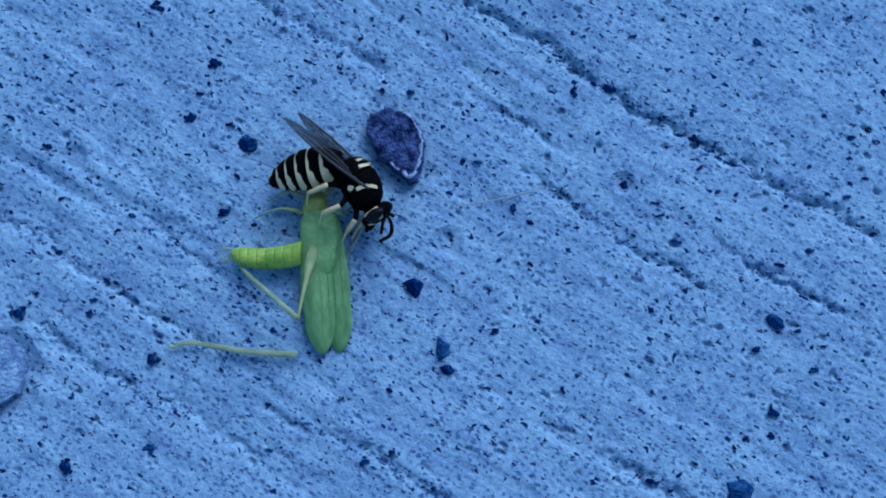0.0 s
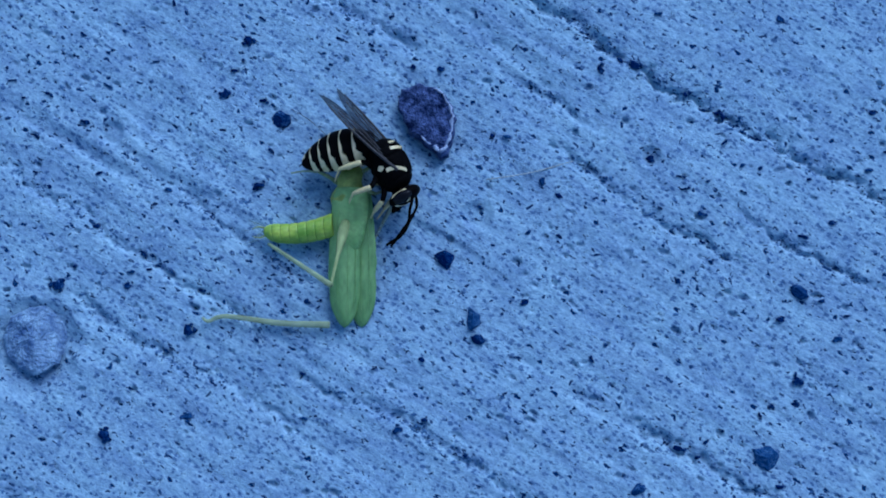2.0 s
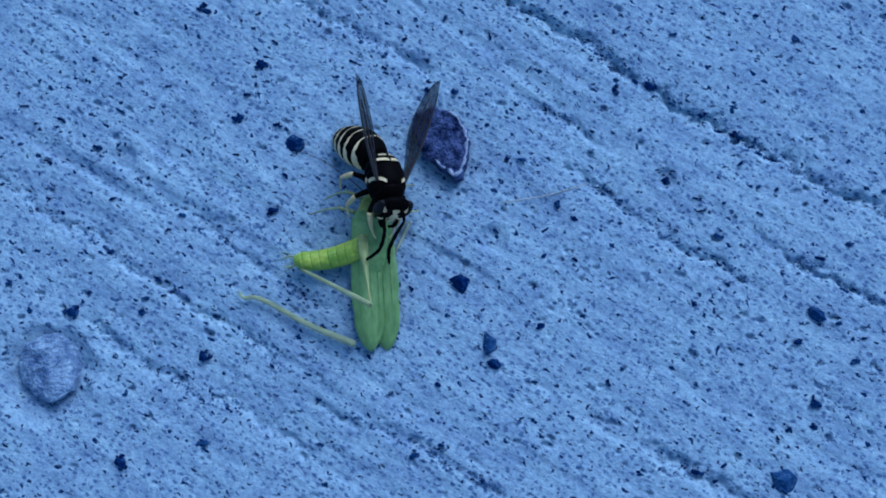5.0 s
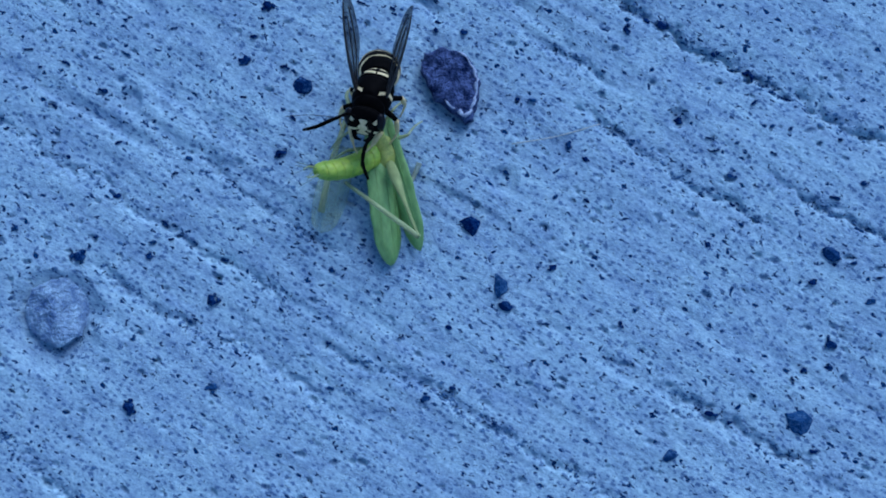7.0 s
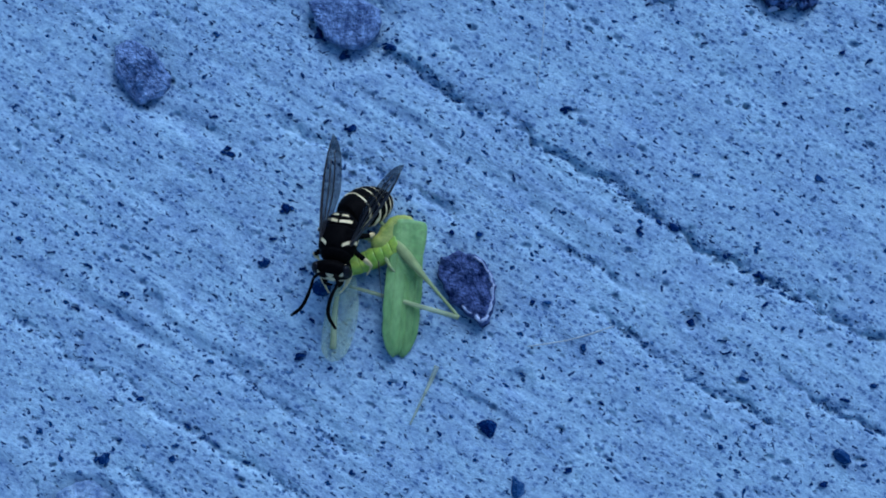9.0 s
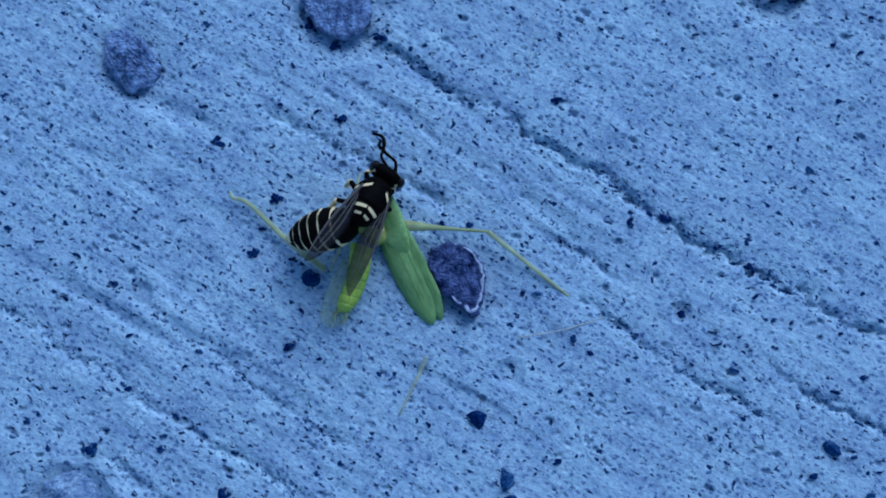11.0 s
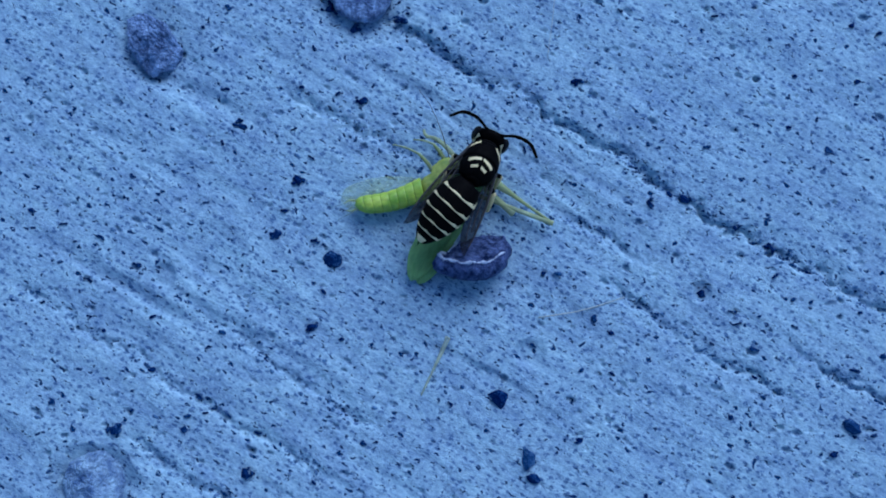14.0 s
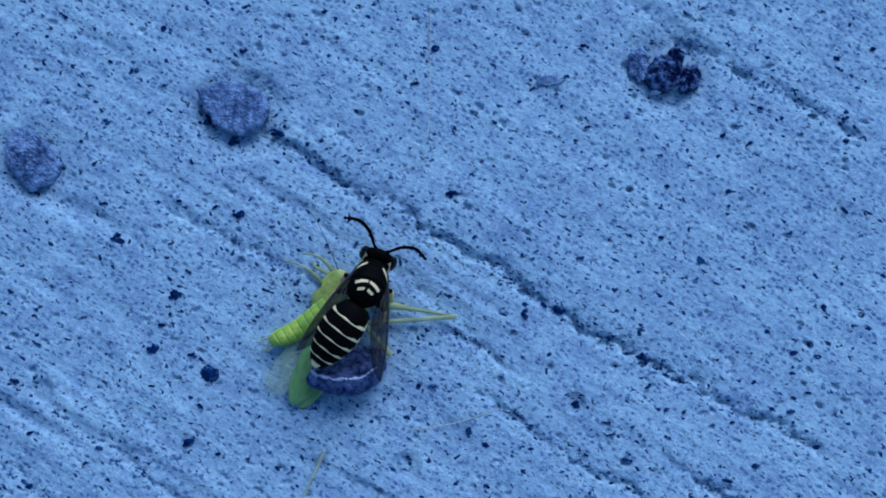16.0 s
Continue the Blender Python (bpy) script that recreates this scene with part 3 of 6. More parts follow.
def build_sand_and_shade():
    """Loose dark sand scattered all over; gathered along the broom lines and round stones, its dark colour also stands
    for the shade there.
    """
    rng = np.random.RandomState(21)
    spots = [(rng.uniform(-45, 66), rng.uniform(-29, 64), 0.06 + 0.2 * rng.rand() ** 2) for k in range(1500)]
    # grains crowd the grooves: debris, and groove shade given as dark colour
    for x0, y0, x1, y1, wide, deep in GROOVES:
        long = math.hypot(x1 - x0, y1 - y0)
        for k in range(int(long * 11 * deep / 0.45)):
            f, off = rng.rand(), rng.normal(0.1, 0.5) * wide
            if lattice(np.array([f * long * 0.35]), np.array([x0]), 31)[0] + 0.3 < rng.uniform(-0.6, 0.9):
                continue
            spots.append((x0 + (x1 - x0) * f - off * (y1 - y0) / long, y0 + (y1 - y0) * f + off * (x1 - x0) / long, 0.05 + 0.17 * rng.rand() ** 1.6))
    # dark grains ring the stones in place of the shadow gap at their edges
    for x, y, r, deep in HOLLOWS[:5]:
        for k in range(40):
            a, d = rng.uniform(0, 6.28), r * rng.uniform(0.6, 1.15)
            spots.append((x + d * math.cos(a), y + d * math.sin(a), rng.uniform(0.06, 0.2)))
    at = np.array(spots)
    lift = ground_height(at[:, 0], at[:, 1])
    verts, faces = [], []
    for (x, y, r), z in zip(spots, lift):
        a, long, n = rng.uniform(-1.2, 0.5), rng.uniform(1.0, 2.1), len(verts)
        ca, sa = math.cos(a), math.sin(a)
        for k in range(6):
            q = k * math.pi / 3 + rng.uniform(-0.3, 0.3)
            u, v = r * long * math.cos(q) * rng.uniform(0.75, 1.1), r * math.sin(q) * rng.uniform(0.75, 1.1)
            verts.append(((x + u * ca - v * sa) * MM, (y + u * sa + v * ca) * MM, (z - 0.02) * MM))
        verts.append((x * MM, y * MM, (z + 0.35 * r) * MM))
        verts.append((x * MM, y * MM, (z - 0.4 * r) * MM))
        for k in range(6):
            faces += [(n + k, n + (k + 1) % 6, n + 6), (n + (k + 1) % 6, n + k, n + 7)]
    me = bpy.data.meshes.new("sand")
    me.from_pydata(verts, [], faces)
    me.materials.append(SAND_AND_SHADE)
    tagged(new("sand", me), "blackish grains for sand and for the shade in pits and broom lines of the concrete", "sand", kind="stuff")


build_sand_and_shade()


def embedded_stone(name, x, y, lumps, mat, label, sink, turn=0, points=18):
    """A stone of one or more broken lumps: size, seed, flatness, offset."""
    bm = bmesh.new()
    for size, seed, flat, off in lumps:
        rock(bm, size, seed, points, flat, off)
    ob = part(name, bm, mat, at=pose(x * MM, y * MM, (level(x, y) + sink) * MM, 0, 0, turn))
    return tagged(ob, label, "stone", "stones in the concrete")


def broken_stone(name, x, y, outline, facets, top, mat, label, rough=0.2, sink=0.0):
    """A stone with a broken outline whose upper side is cut by sloping facets (slope in x, slope in y, height), in millimetres."""
    seed = Vector((x, y, 0))
    ring = []
    for (x0, y0), (x1, y1) in zip(outline, outline[1:] + outline[:1]):
        for k in range(6):
            p = Vector((x0 + (x1 - x0) * k / 6, y0 + (y1 - y0) * k / 6, 0))
            ring.append(p + 0.22 * Vector((noise.noise(p * 1.4 + seed), noise.noise(p * 1.4 - seed), 0)))

    def high(p):
        plane = min([top] + [a * p.x + b * p.y + c for a, b, c in facets])
        return plane + rough * (noise.noise(p * 0.9 + seed) + 0.7 * abs(noise.noise(p * 1.9 + seed)) + 0.5 * noise.noise(p * 4.3 + seed))
    bm = bmesh.new()
    loops = [[bm.verts.new(Vector((p.x * f, p.y * f, z)) * MM) for p in ring] for f, z in ((0.85, -1.4), (0.97, -0.5))]
    for n in range(15):
        f = 1 - n / 15.3
        loops.append([bm.verts.new(Vector((p.x * f, p.y * f, max(-0.3, high(p * f)) - (0.3 if n == 0 else 0.08 if n == 1 else 0))) * MM) for p in ring])
    for inner, outer in zip(loops, loops[1:]):
        for k in range(len(ring)):
            bm.faces.new((inner[k], inner[(k + 1) % len(ring)], outer[(k + 1) % len(ring)], outer[k]))
    bm.faces.new(loops[0])
    bm.faces.new(loops[-1])
    ob = hard(part(name, bm, mat, at=pose(x * MM, y * MM, (level(x, y) + sink) * MM)))
    return tagged(ob, label, "stone", "stones in the concrete")


broken_stone("pebble", -38.8, -4.2, [(-0.5, 3.2), (2.1, 3.5), (3.1, 1.6), (3.2, -0.6), (2.3, -2.6), (0.3, -3.8), (-1.7, -2.8), (-3.1, -1.5), (-3.4, 0.5), (-2.3, 2.4)],
             [(0.35, 0.1, 1.5), (-0.75, -0.2, 1.7), (0.1, -0.45, 2.2)], 1.5, BLUE_STONE, "blunt blue-grey pebble with broken facets, half sunk in the concrete", 0.22, 0.55)
broken_stone("rough_stone", -31.3, 41.6, [(-2.7, 3.1), (-0.8, 3.8), (1.6, 2.2), (3.3, -0.7), (2.5, -2.4), (-0.1, -3.4), (-1.4, -2.1), (-2.5, -0.3)],
             [(0.3, 0.35, 1.6), (-0.5, 0.2, 1.7), (0.1, -0.5, 2.1)], 2.0, SPECKLED, "rough broken grey stone standing out of the concrete", 0.5, 0.4)
broken_stone("flat_stone", -8.9, 45.4, [(-4.2, 2.5), (-1.2, 3.3), (1.8, 2.4), (3.6, 1.2), (3.4, -0.9), (2.2, -2.2), (1.0, -2.8), (-0.8, -2.5), (-2.3, -1.5), (-3.5, 0.6)],
             [(0.06, 0.1, 1.3), (-0.3, 0.0, 2.0)], 1.5, SPECKLED, "flat speckled grey stone lying in a broom groove", 0.13, 0.5)
broken_stone("dark_stone", 37.2, 46.2, [(-2.1, 0.3), (-0.7, 2.1), (1.4, 2.1), (2.0, 0.3), (1.4, -1.5), (-0.2, -2.1), (-1.9, -1.3)],
             [(0.5, 0.2, 1.6), (-0.5, 0.4, 1.7), (0.0, -0.7, 1.9)], 2.2, CRUMBLED, "dark crumbly stone with broken faces in a hollow", 0.45, 0.5)
broken_stone("crumb_stone", 39.8, 45.6, [(-0.8, 1.4), (0.8, 1.3), (1.4, 0.3), (0.9, -1.1), (-0.9, -1.7), (-1.4, -0.3)],
             [(-0.5, 0.2, 1.0), (0.5, -0.5, 1.2)], 1.3, CRUMBLED, "broken crumb lying against the dark stone", 0.4, 0.5)
broken_stone("crumb_stone", 38.7, 48.0, [(-0.9, 0.6), (0.3, 1.0), (0.9, 0.2), (0.5, -1.0), (-0.8, -0.9)],
             [(0.4, 0.4, 1.2), (-0.4, -0.4, 1.2)], 1.3, CRUMBLED, "small dark crumb behind the dark stone", 0.35, 0.5)
broken_stone("small_stone", 34.5, 47.6, [(-1.2, 0.4), (-0.5, 1.6), (0.6, 1.7), (1.3, 0.5), (1.1, -1.0), (-0.1, -2.0), (-1.2, -1.2)],
             [(0.3, 0.3, 1.0), (-0.4, 0.0, 1.1)], 1.0, SPECKLED, "small grey stone beside the dark crumbly one", 0.3, 0.2)
broken_stone("smooth_stone", 24.6, 46.2, [(-1.7, -0.7), (-1.0, 0.5), (0.4, 1.0), (1.9, 0.1), (0.9, -0.4), (-0.5, -0.4)],
             [(0.1, 0.3, 0.35)], 0.4, BLUE_STONE, "small smooth bluish stone flush with the concrete", 0.05, 0.0)
for number, (lx, ly, turn, size) in enumerate(((36.2, 44.4, 10, (1.0, 0.35, 0.5)), (38.6, 44.9, 40, (0.8, 0.3, 0.5)), (34.9, 46.4, 80, (0.9, 0.3, 0.4)), (39.9, 47.2, 70, (0.7, 0.25, 0.4)))):
    embedded_stone("stone_splinter", lx, ly, [(size, 60 + number, None, (0, 0, 0))], CHIP_RIM, "pale broken splinter against the dark crumbly stone", 0.6, turn)


# the largest pieces of grit, each with its own broken outline
for gx, gy, rim, facets in (
        (3.4, 2.2, [(-1.24, 0.6), (-0.09, 1.0), (0.92, 0.61), (0.65, -0.34), (0.15, -1.29), (-0.39, -0.58)], [(0.5, 0.1, 0.6), (-0.7, -0.2, 0.7), (0.1, 0.8, 0.8)]),
        (6.0, -4.1, [(-0.48, 1.46), (1.1, 0.32), (0.54, -0.61), (-0.5, -1.13), (-0.67, -0.05)], [(0.7, -0.2, 0.7), (-0.9, 0.1, 0.6), (0.1, 0.5, 0.9)]),
        (6.4, -6.1, [(-0.84, 0.45), (0.23, 0.57), (0.93, -0.13), (0.18, -0.43), (-0.5, -0.46)], [(0.4, 0.6, 0.5), (-0.5, -0.4, 0.5)]),
        (-13.1, 17.5, [(-1.18, 0.19), (-0.22, 1.09), (0.93, 0.55), (1.14, -0.28), (0.19, -0.89), (-0.85, -0.66)], [(-0.5, 0.3, 0.7), (0.7, 0.5, 0.6), (0.1, -0.6, 0.8)]),
        (38.9, -2.6, [(-0.99, 0.56), (0.03, 0.8), (0.82, 0.2), (0.7, -0.53), (0.06, -0.78), (-0.62, -0.24)], [(0.5, 0.4, 0.6), (-0.4, -0.5, 0.7)]),
        (34.5, -18.9, [(-1.32, 1.14), (0.23, 1.29), (1.14, 0.39), (1.3, -0.92), (-0.15, -1.29), (-1.19, -0.6)], [(0.5, 0.3, 0.8), (-0.6, 0.4, 0.7), (0.1, -0.6, 0.8)])):
    stone = broken_stone("grit_grain", gx, gy, rim, facets, 0.9, GRIT_AND_PITS, "large navy-black broken piece of grit with paler patches painted for glints", 0.1, 0.05)
    tagged(stone, category="grit", group="grit in the concrete")


def build_chip():
    """The loose flake of stone: dark purple broken faces, pale rim along two edges."""
    outline = [(-3.2, 2.6), (-1.3, 3.1), (0.5, 2.7), (1.8, 1.5), (2.4, -0.4), (2.3, -2.5), (1.6, -4.1), (0.8, -5.0), (-0.1, -4.0), (-1.2, -2.9), (-2.3, -2.2), (-3.0, -0.7), (-3.5, 1.0)]
    ring = []
    for (x0, y0), (x1, y1) in zip(outline, outline[1:] + outline[:1]):
        for k in range(8):
            p = Vector((x0 + (x1 - x0) * k / 8, y0 + (y1 - y0) * k / 8, 0))
            ring.append(p * (1 + 0.06 * noise.noise(p * 0.9)) + Vector((0.3 * noise.noise(p * 1.1), 0.3 * noise.noise(p * 1.1 + Vector((7, 1, 0))), 0)))

    def high(p):
        return 0.7 + 0.45 * noise.noise(p * 0.5 + Vector((4, 4, 0))) + 0.3 * noise.noise(p * 1.1) + 0.12 * noise.noise(p * 3.1) + 0.08 * p.x
    bm = bmesh.new()
    loops = []
    for scale, z in ((0.72, -1.7), (0.98, -0.8), (1.0, 0.1), (0.9, None), (0.82, None), (0.74, None), (0.66, None), (0.58, None), (0.5, None), (0.42, None), (0.34, None), (0.26, None), (0.18, None), (0.1, None), (0.03, None)):
        row = []
        for p in ring:
            q = p * scale
            row.append(bm.verts.new(Vector((q.x, q.y, high(q) if z is None else z + 0.2 * noise.noise(p * 0.8 + Vector((0, 0, z))))) * MM))
        loops.append(row)
    count = len(ring)
    for a, b in zip(loops, loops[1:]):
        for k in range(count):
            bm.faces.new((a[k], a[(k + 1) % count], b[(k + 1) % count], b[k]))
    bm.faces.new(loops[0])
    bm.faces.new(loops[-1])
    chip = part("stone_chip", bm, CHIP)
    tagged(chip, "loose dark purple flake of stone with a pale broken rim", "stone")
    for first, long, thick in ((15, 9, 0.12), (23, 10, 0.17), (32, 9, 0.2), (40, 9, 0.2), (48, 9, 0.26), (56, 8, 0.24), (64, 8, 0.12)):
        bm = bmesh.new()
        run = [Vector((p.x * 0.87, p.y * 0.87, high(p * 0.87) - 0.03)) for p in (ring[k % count] for k in range(first, first + long + 1))]
        tube(bm, run, [0.03 + thick * math.sin(math.pi * (k + 0.3) / (long + 0.6)) * max(0.1, 0.8 + 1.9 * noise.noise(Vector((k * 0.6, first, 0)))) for k in range(long + 1)], 7)
        part("rim", bm, CHIP_RIM, chip, "pale chalky broken edge")
    return chip


stone_chip = build_chip()


# ---- the wasp, head towards +x ----
WASP_SIZE = 1.14


def build_wasp():
    wasp = new("wasp")
    wasp.empty_display_size = 0.002
    tagged(wasp, "black and cream banded wasp feeding on a green bush cricket", "wasp")

    def thorax_paint(x, angle):
        side = abs(angle)
        collar = 1.6 - 1.35 * math.sin(math.radians(min(side, 90)))
        if 28 < side < 88 and abs(x - collar) < 0.15:
            return 1
        if abs(x + 0.85 + 0.006 * side) < 0.13 and 4 < side < 46 or abs(x + 1.5 + 0.004 * side) < 0.1 and 5 < side < 34:
            return 1
        if math.hypot((x + 0.1) / 0.22, (side - 100) / 10) < 1:
            return 1
        return 0
    rings = []
    for k in range(113):
        x = -2.2 + 4.3 * k / 112
        s = (x + 0.05) / 2.2
        r = max(0.12, 1 - abs(s) ** 2.6) ** 0.5
        waist = 1 - 0.07 * math.exp(-((x + 0.62) / 0.12) ** 2) - 0.06 * math.exp(-((x - 1.25) / 0.12) ** 2)
        rings.append((x, 0, 0.1 - 0.12 * s, 1.55 * r * waist, 1.6 * r * waist))
    bm = bmesh.new()
    lathe(bm, rings, 120, thorax_paint)
    part("thorax", bm, [CHITIN, CREAM], wasp, "black thorax with cream shoulder lines and spots")
    # head
    def head_paint(x, angle):
        side = abs(angle)
        if x > 3.2 and side > 152 or x > 3.05 and 112 < side < 134:
            return 1
        if 48 < side < 70 and 2.98 < x < 3.24 or 52 < side < 126 and 2.12 < x < 2.3 + 0.06 * math.sin(math.radians(side)):
            return 1
        return 1 if x > 3.27 and side < 24 else 0
    rings = []
    for k in range(61):
        s = -1 + 2 * k / 60
        r = max(0.06, 1 - s * s) ** 0.5
        rings.append((2.65 + 0.74 * s, 0, -0.15 - 0.1 * s, 1.72 * r, 1.5 * r))
    bm = bmesh.new()
    lathe(bm, rings, 90, head_paint)
    head = part("head", bm, [CHITIN, CREAM], wasp, "black head with cream face marks")
    for side in (1, -1):
        bm = bmesh.new()
        lathe(bm, [(2.68 + 0.5 * s, side * 1.3, 0.05, 0.48 * max(0.05, 1 - s * s) ** 0.5, 0.98 * max(0.05, 1 - s * s) ** 0.5) for s in [-1 + k / 7 for k in range(15)]], 20)
        part("eye", bm, EYE, head, "black kidney-shaped eye")
        bm = bmesh.new()
        tapered(bm, [(3.0, side * 0.75, -1.1), (3.35, side * 0.6, -1.55), (3.3, side * 0.12, -1.85)], 0.28, 0.09)
        part("mandible", bm, CHITIN, head)
    # abdomen: overlapping tergites, tip towards its +x
    cuts = [0.25, 1.55, 2.65, 3.65, 4.6, 5.5, 6.5]

    def girth(x):
        s = x / 6.6
        return 1.85 * max(0.004, math.sin(math.pi * min(1, (s * 0.93 + 0.07)) ** 0.85)) ** 0.55 if s < 1 else 0.05

    def sag(x):
        return 0.05 - 0.03 * (x - 2) ** 2 * (1 if x > 2 else 0)
    bm = bmesh.new()
    lathe(bm, [(-0.35, 0, 0, 0.22, 0.22), (0.0, 0, 0.02, 0.3, 0.3)] + [(x, 0, sag(x), 0.94 * girth(x), 0.88 * girth(x)) for x in [0.25 + 0.25 * k for k in range(26)]], 24)
    abdomen = part("abdomen", bm, CHITIN, wasp, "black abdomen ringed with cream bands")
    for n, (x0, x1) in enumerate(zip(cuts, cuts[1:])):
        def tergite_paint(x, angle):
            f, side = (x - x0) / (x1 - x0), abs(angle)
            edge = 0.88 - 0.04 * math.cos(math.radians(side * 7)) - 0.12 * math.exp(-((side - 62) / 12) ** 2) - 0.36 * math.exp(-((side - 88) / 12) ** 2) - 0.42 * math.exp(-((side - 112) / 14) ** 2)
            if side > 118 and n < 5:
                return 1 if f > 0.38 + 0.3 * math.exp(-((side - 150) / 12) ** 2) and f < 0.985 else 0
            return 1 if f > edge and f < 0.985 and n < 5 or n == 5 and f > 0.5 and side < 40 else 0
        rings = []
        for k in range(37):
            f = k / 36
            x = x0 - 0.12 + (x1 - x0 + 0.12) * f
            lip = 1.0 + 0.035 * f - (0.05 if k == 36 else 0)
            rings.append((x, 0, sag(x), lip * girth(x), 0.94 * lip * girth(x)))
        bm = bmesh.new()
        lathe(bm, rings, 108, tergite_paint)
        part("tergite", bm, [CHITIN, CREAM], abdomen)
    bm = bmesh.new()
    tapered(bm, [(6.35, 0, sag(6.35)), (6.6, 0, sag(6.6) - 0.05), (6.95, 0, sag(6.9) - 0.15)], 0.12, 0.015)
    part("sting", bm, CHITIN, abdomen)
    # wings, folded lengthwise, and their leading veins
    wings = []
    for side in (1, -1):
        def outline(s):
            lead = 0.32 * math.sin(math.pi * min(1, s * 1.0)) + 0.08
            trail = 0.3 + 0.85 * math.sin(math.pi * (s * 0.86 + 0.08)) ** 0.8
            tip = max(0.0, 1 - ((s - 0.8) / 0.2) ** 2) ** 0.5 if s > 0.8 else 1
            return lead * tip, -trail * tip * (0.35 + 0.65 * min(1, s * 2.2))
        bm = bmesh.new()
        top, low = [], []
        for k in range(29):
            s = k / 28
            a, b = outline(s)
            cells = []
            for j in range(7):
                q = a + (b - a) * j / 6
                cells.append((9.3 * s * MM, -side * q * MM, (0.16 * math.sin(j * 1.9) * math.sin(math.pi * s) + 0.5 * s * s * 0.4) * MM))
            top.append([bm.verts.new(c) for c in cells])
            low.append([bm.verts.new((c[0], c[1], c[2] - 0.03 * MM)) for c in cells])
        for k in range(28):
            for j in range(6):
                bm.faces.new((top[k][j], top[k + 1][j], top[k + 1][j + 1], top[k][j + 1]))
                bm.faces.new((low[k][j], low[k][j + 1], low[k + 1][j + 1], low[k + 1][j]))
            for j in (0, 6):
                bm.faces.new((top[k][j], low[k][j], low[k + 1][j], top[k + 1][j]))
        bmesh.ops.remove_doubles(bm, verts=bm.verts, dist=1e-7)
        wing = part("wing", bm, SMOKE, wasp, "smoky folded translucent wing", pose(0.7 * MM, side * 1.25 * MM, 1.0 * MM))
        veins = [[(9.1 * s, -side * outline(s)[0], 0.2 * s * s) for s in (0, 0.15, 0.35, 0.6, 0.8, 0.93)],
                 [(9.1 * s, -side * (0.55 * outline(s)[1] + 0.1), 0.2 * s * s + 0.03) for s in (0.02, 0.2, 0.45, 0.7, 0.86)],
                 [(9.1 * s, -side * (0.2 * outline(s)[1] + 0.1), 0.2 * s * s + 0.03) for s in (0.1, 0.3, 0.55, 0.78)]]
        for n, vein in enumerate(veins):
            bm = bmesh.new()
            tapered(bm, vein, 0.17 if n == 0 else 0.07, 0.05, 5, 7)
            part("vein", bm, VEIN, wing, "blackish brown wing vein")
        wings.append(wing)
    # antennae: a short base, then a long lash
    antennae = []
    for side in (1, -1):
        bm = bmesh.new()
        tapered(bm, [(0, 0, 0), (0.45, side * 0.16, 0.28), (0.95, side * 0.22, 0.42)], 0.16, 0.13, 4)
        antenna = part("antenna", bm, CHITIN, wasp, "black elbowed antenna", pose(3.15 * MM, side * 0.45 * MM, 0.55 * MM))
        bm = bmesh.new()
        pts = curve_points([(0.95, side * 0.22, 0.42), (2.1, -side * 0.45, 0.55), (3.5, -side * 0.75, 0.3), (4.85, -side * 0.3, -0.3)], 6)
        tube(bm, pts, [0.12 + 0.02 * math.sin(k * 2.1) + 0.05 * math.sin(math.pi * k / len(pts)) for k in range(len(pts))], 8)
        part("flagellum", bm, CHITIN, antenna)
        antennae.append(antenna)
    # legs
    legs = []
    for side in (1, -1):
        for name, hip, knee, ankle, toe in (("front_leg", (1.2, 0.7, -1.1), (2.3, 1.5, -1.5), (2.9, 1.1, -2.9), (3.4, 0.6, -3.7)),
                                            ("middle_leg", (0.2, 0.9, -1.2), (0.8, 2.3, -1.5), (0.5, 2.5, -3.2), (1.0, 2.0, -4.2)),
                                            ("hind_leg", (-0.8, 0.9, -1.1), (-1.3, 2.3, -1.3), (-2.0, 2.4, -3.2), (-1.5, 1.9, -4.3))):
            hip, knee, ankle, toe = [Vector((p[0], side * p[1], p[2])) for p in (hip, knee, ankle, toe)]
            knee, ankle, toe = knee - hip, ankle - hip, toe - hip
            bm = bmesh.new()
            tapered(bm, [(0, 0, 0), knee / 2 + Vector((0, 0, 0.15)), knee], 0.3, 0.22, 4)
            leg = part(name, bm, CHITIN, wasp, "black and straw-coloured leg", Matrix.Translation(hip * MM))
            legs.append(leg)
            bm = bmesh.new()
            tapered(bm, [knee, (knee + ankle) / 2, ankle], 0.22, 0.15, 4, swell=0.05)
            part("tibia", bm, AMBER, leg, "straw-yellow shin")
            bm = bmesh.new()
            tapered(bm, [ankle, (ankle + toe) / 2 + Vector((0.05, 0, -0.1)), toe], 0.11, 0.06, 5)
            part("tarsus", bm, AMBER, leg)
    # a heavy thorax, the head set forward, a short full abdomen
    for ob in wasp.children_recursive:
        if ob.name.startswith("thorax"):
            ob.data.transform(Matrix.Scale(1.1, 4))
        elif ob is head or ob.parent is head:
            ob.data.transform(Matrix.Translation((0.22 * MM, 0, 0)))
        elif ob is abdomen or ob.parent is abdomen:
            ob.data.transform(Matrix.Scale(1.06, 4, (1, 0, 0)))
        elif ob in antennae or ob.parent in antennae:
            ob.data.transform(Matrix.Scale(1.0, 4))
            if ob in antennae:
                ob.location.x += 0.22 * MM
    for ob in wasp.children_recursive:
        ob.data.transform(Matrix.Scale(WASP_SIZE, 4))
        ob.location *= WASP_SIZE
    return wasp, abdomen, wings, antennae, legs


wasp, wasp_abdomen, (wasp_wing_left, wasp_wing_right), (antenna_left, antenna_right), wasp_legs = build_wasp()


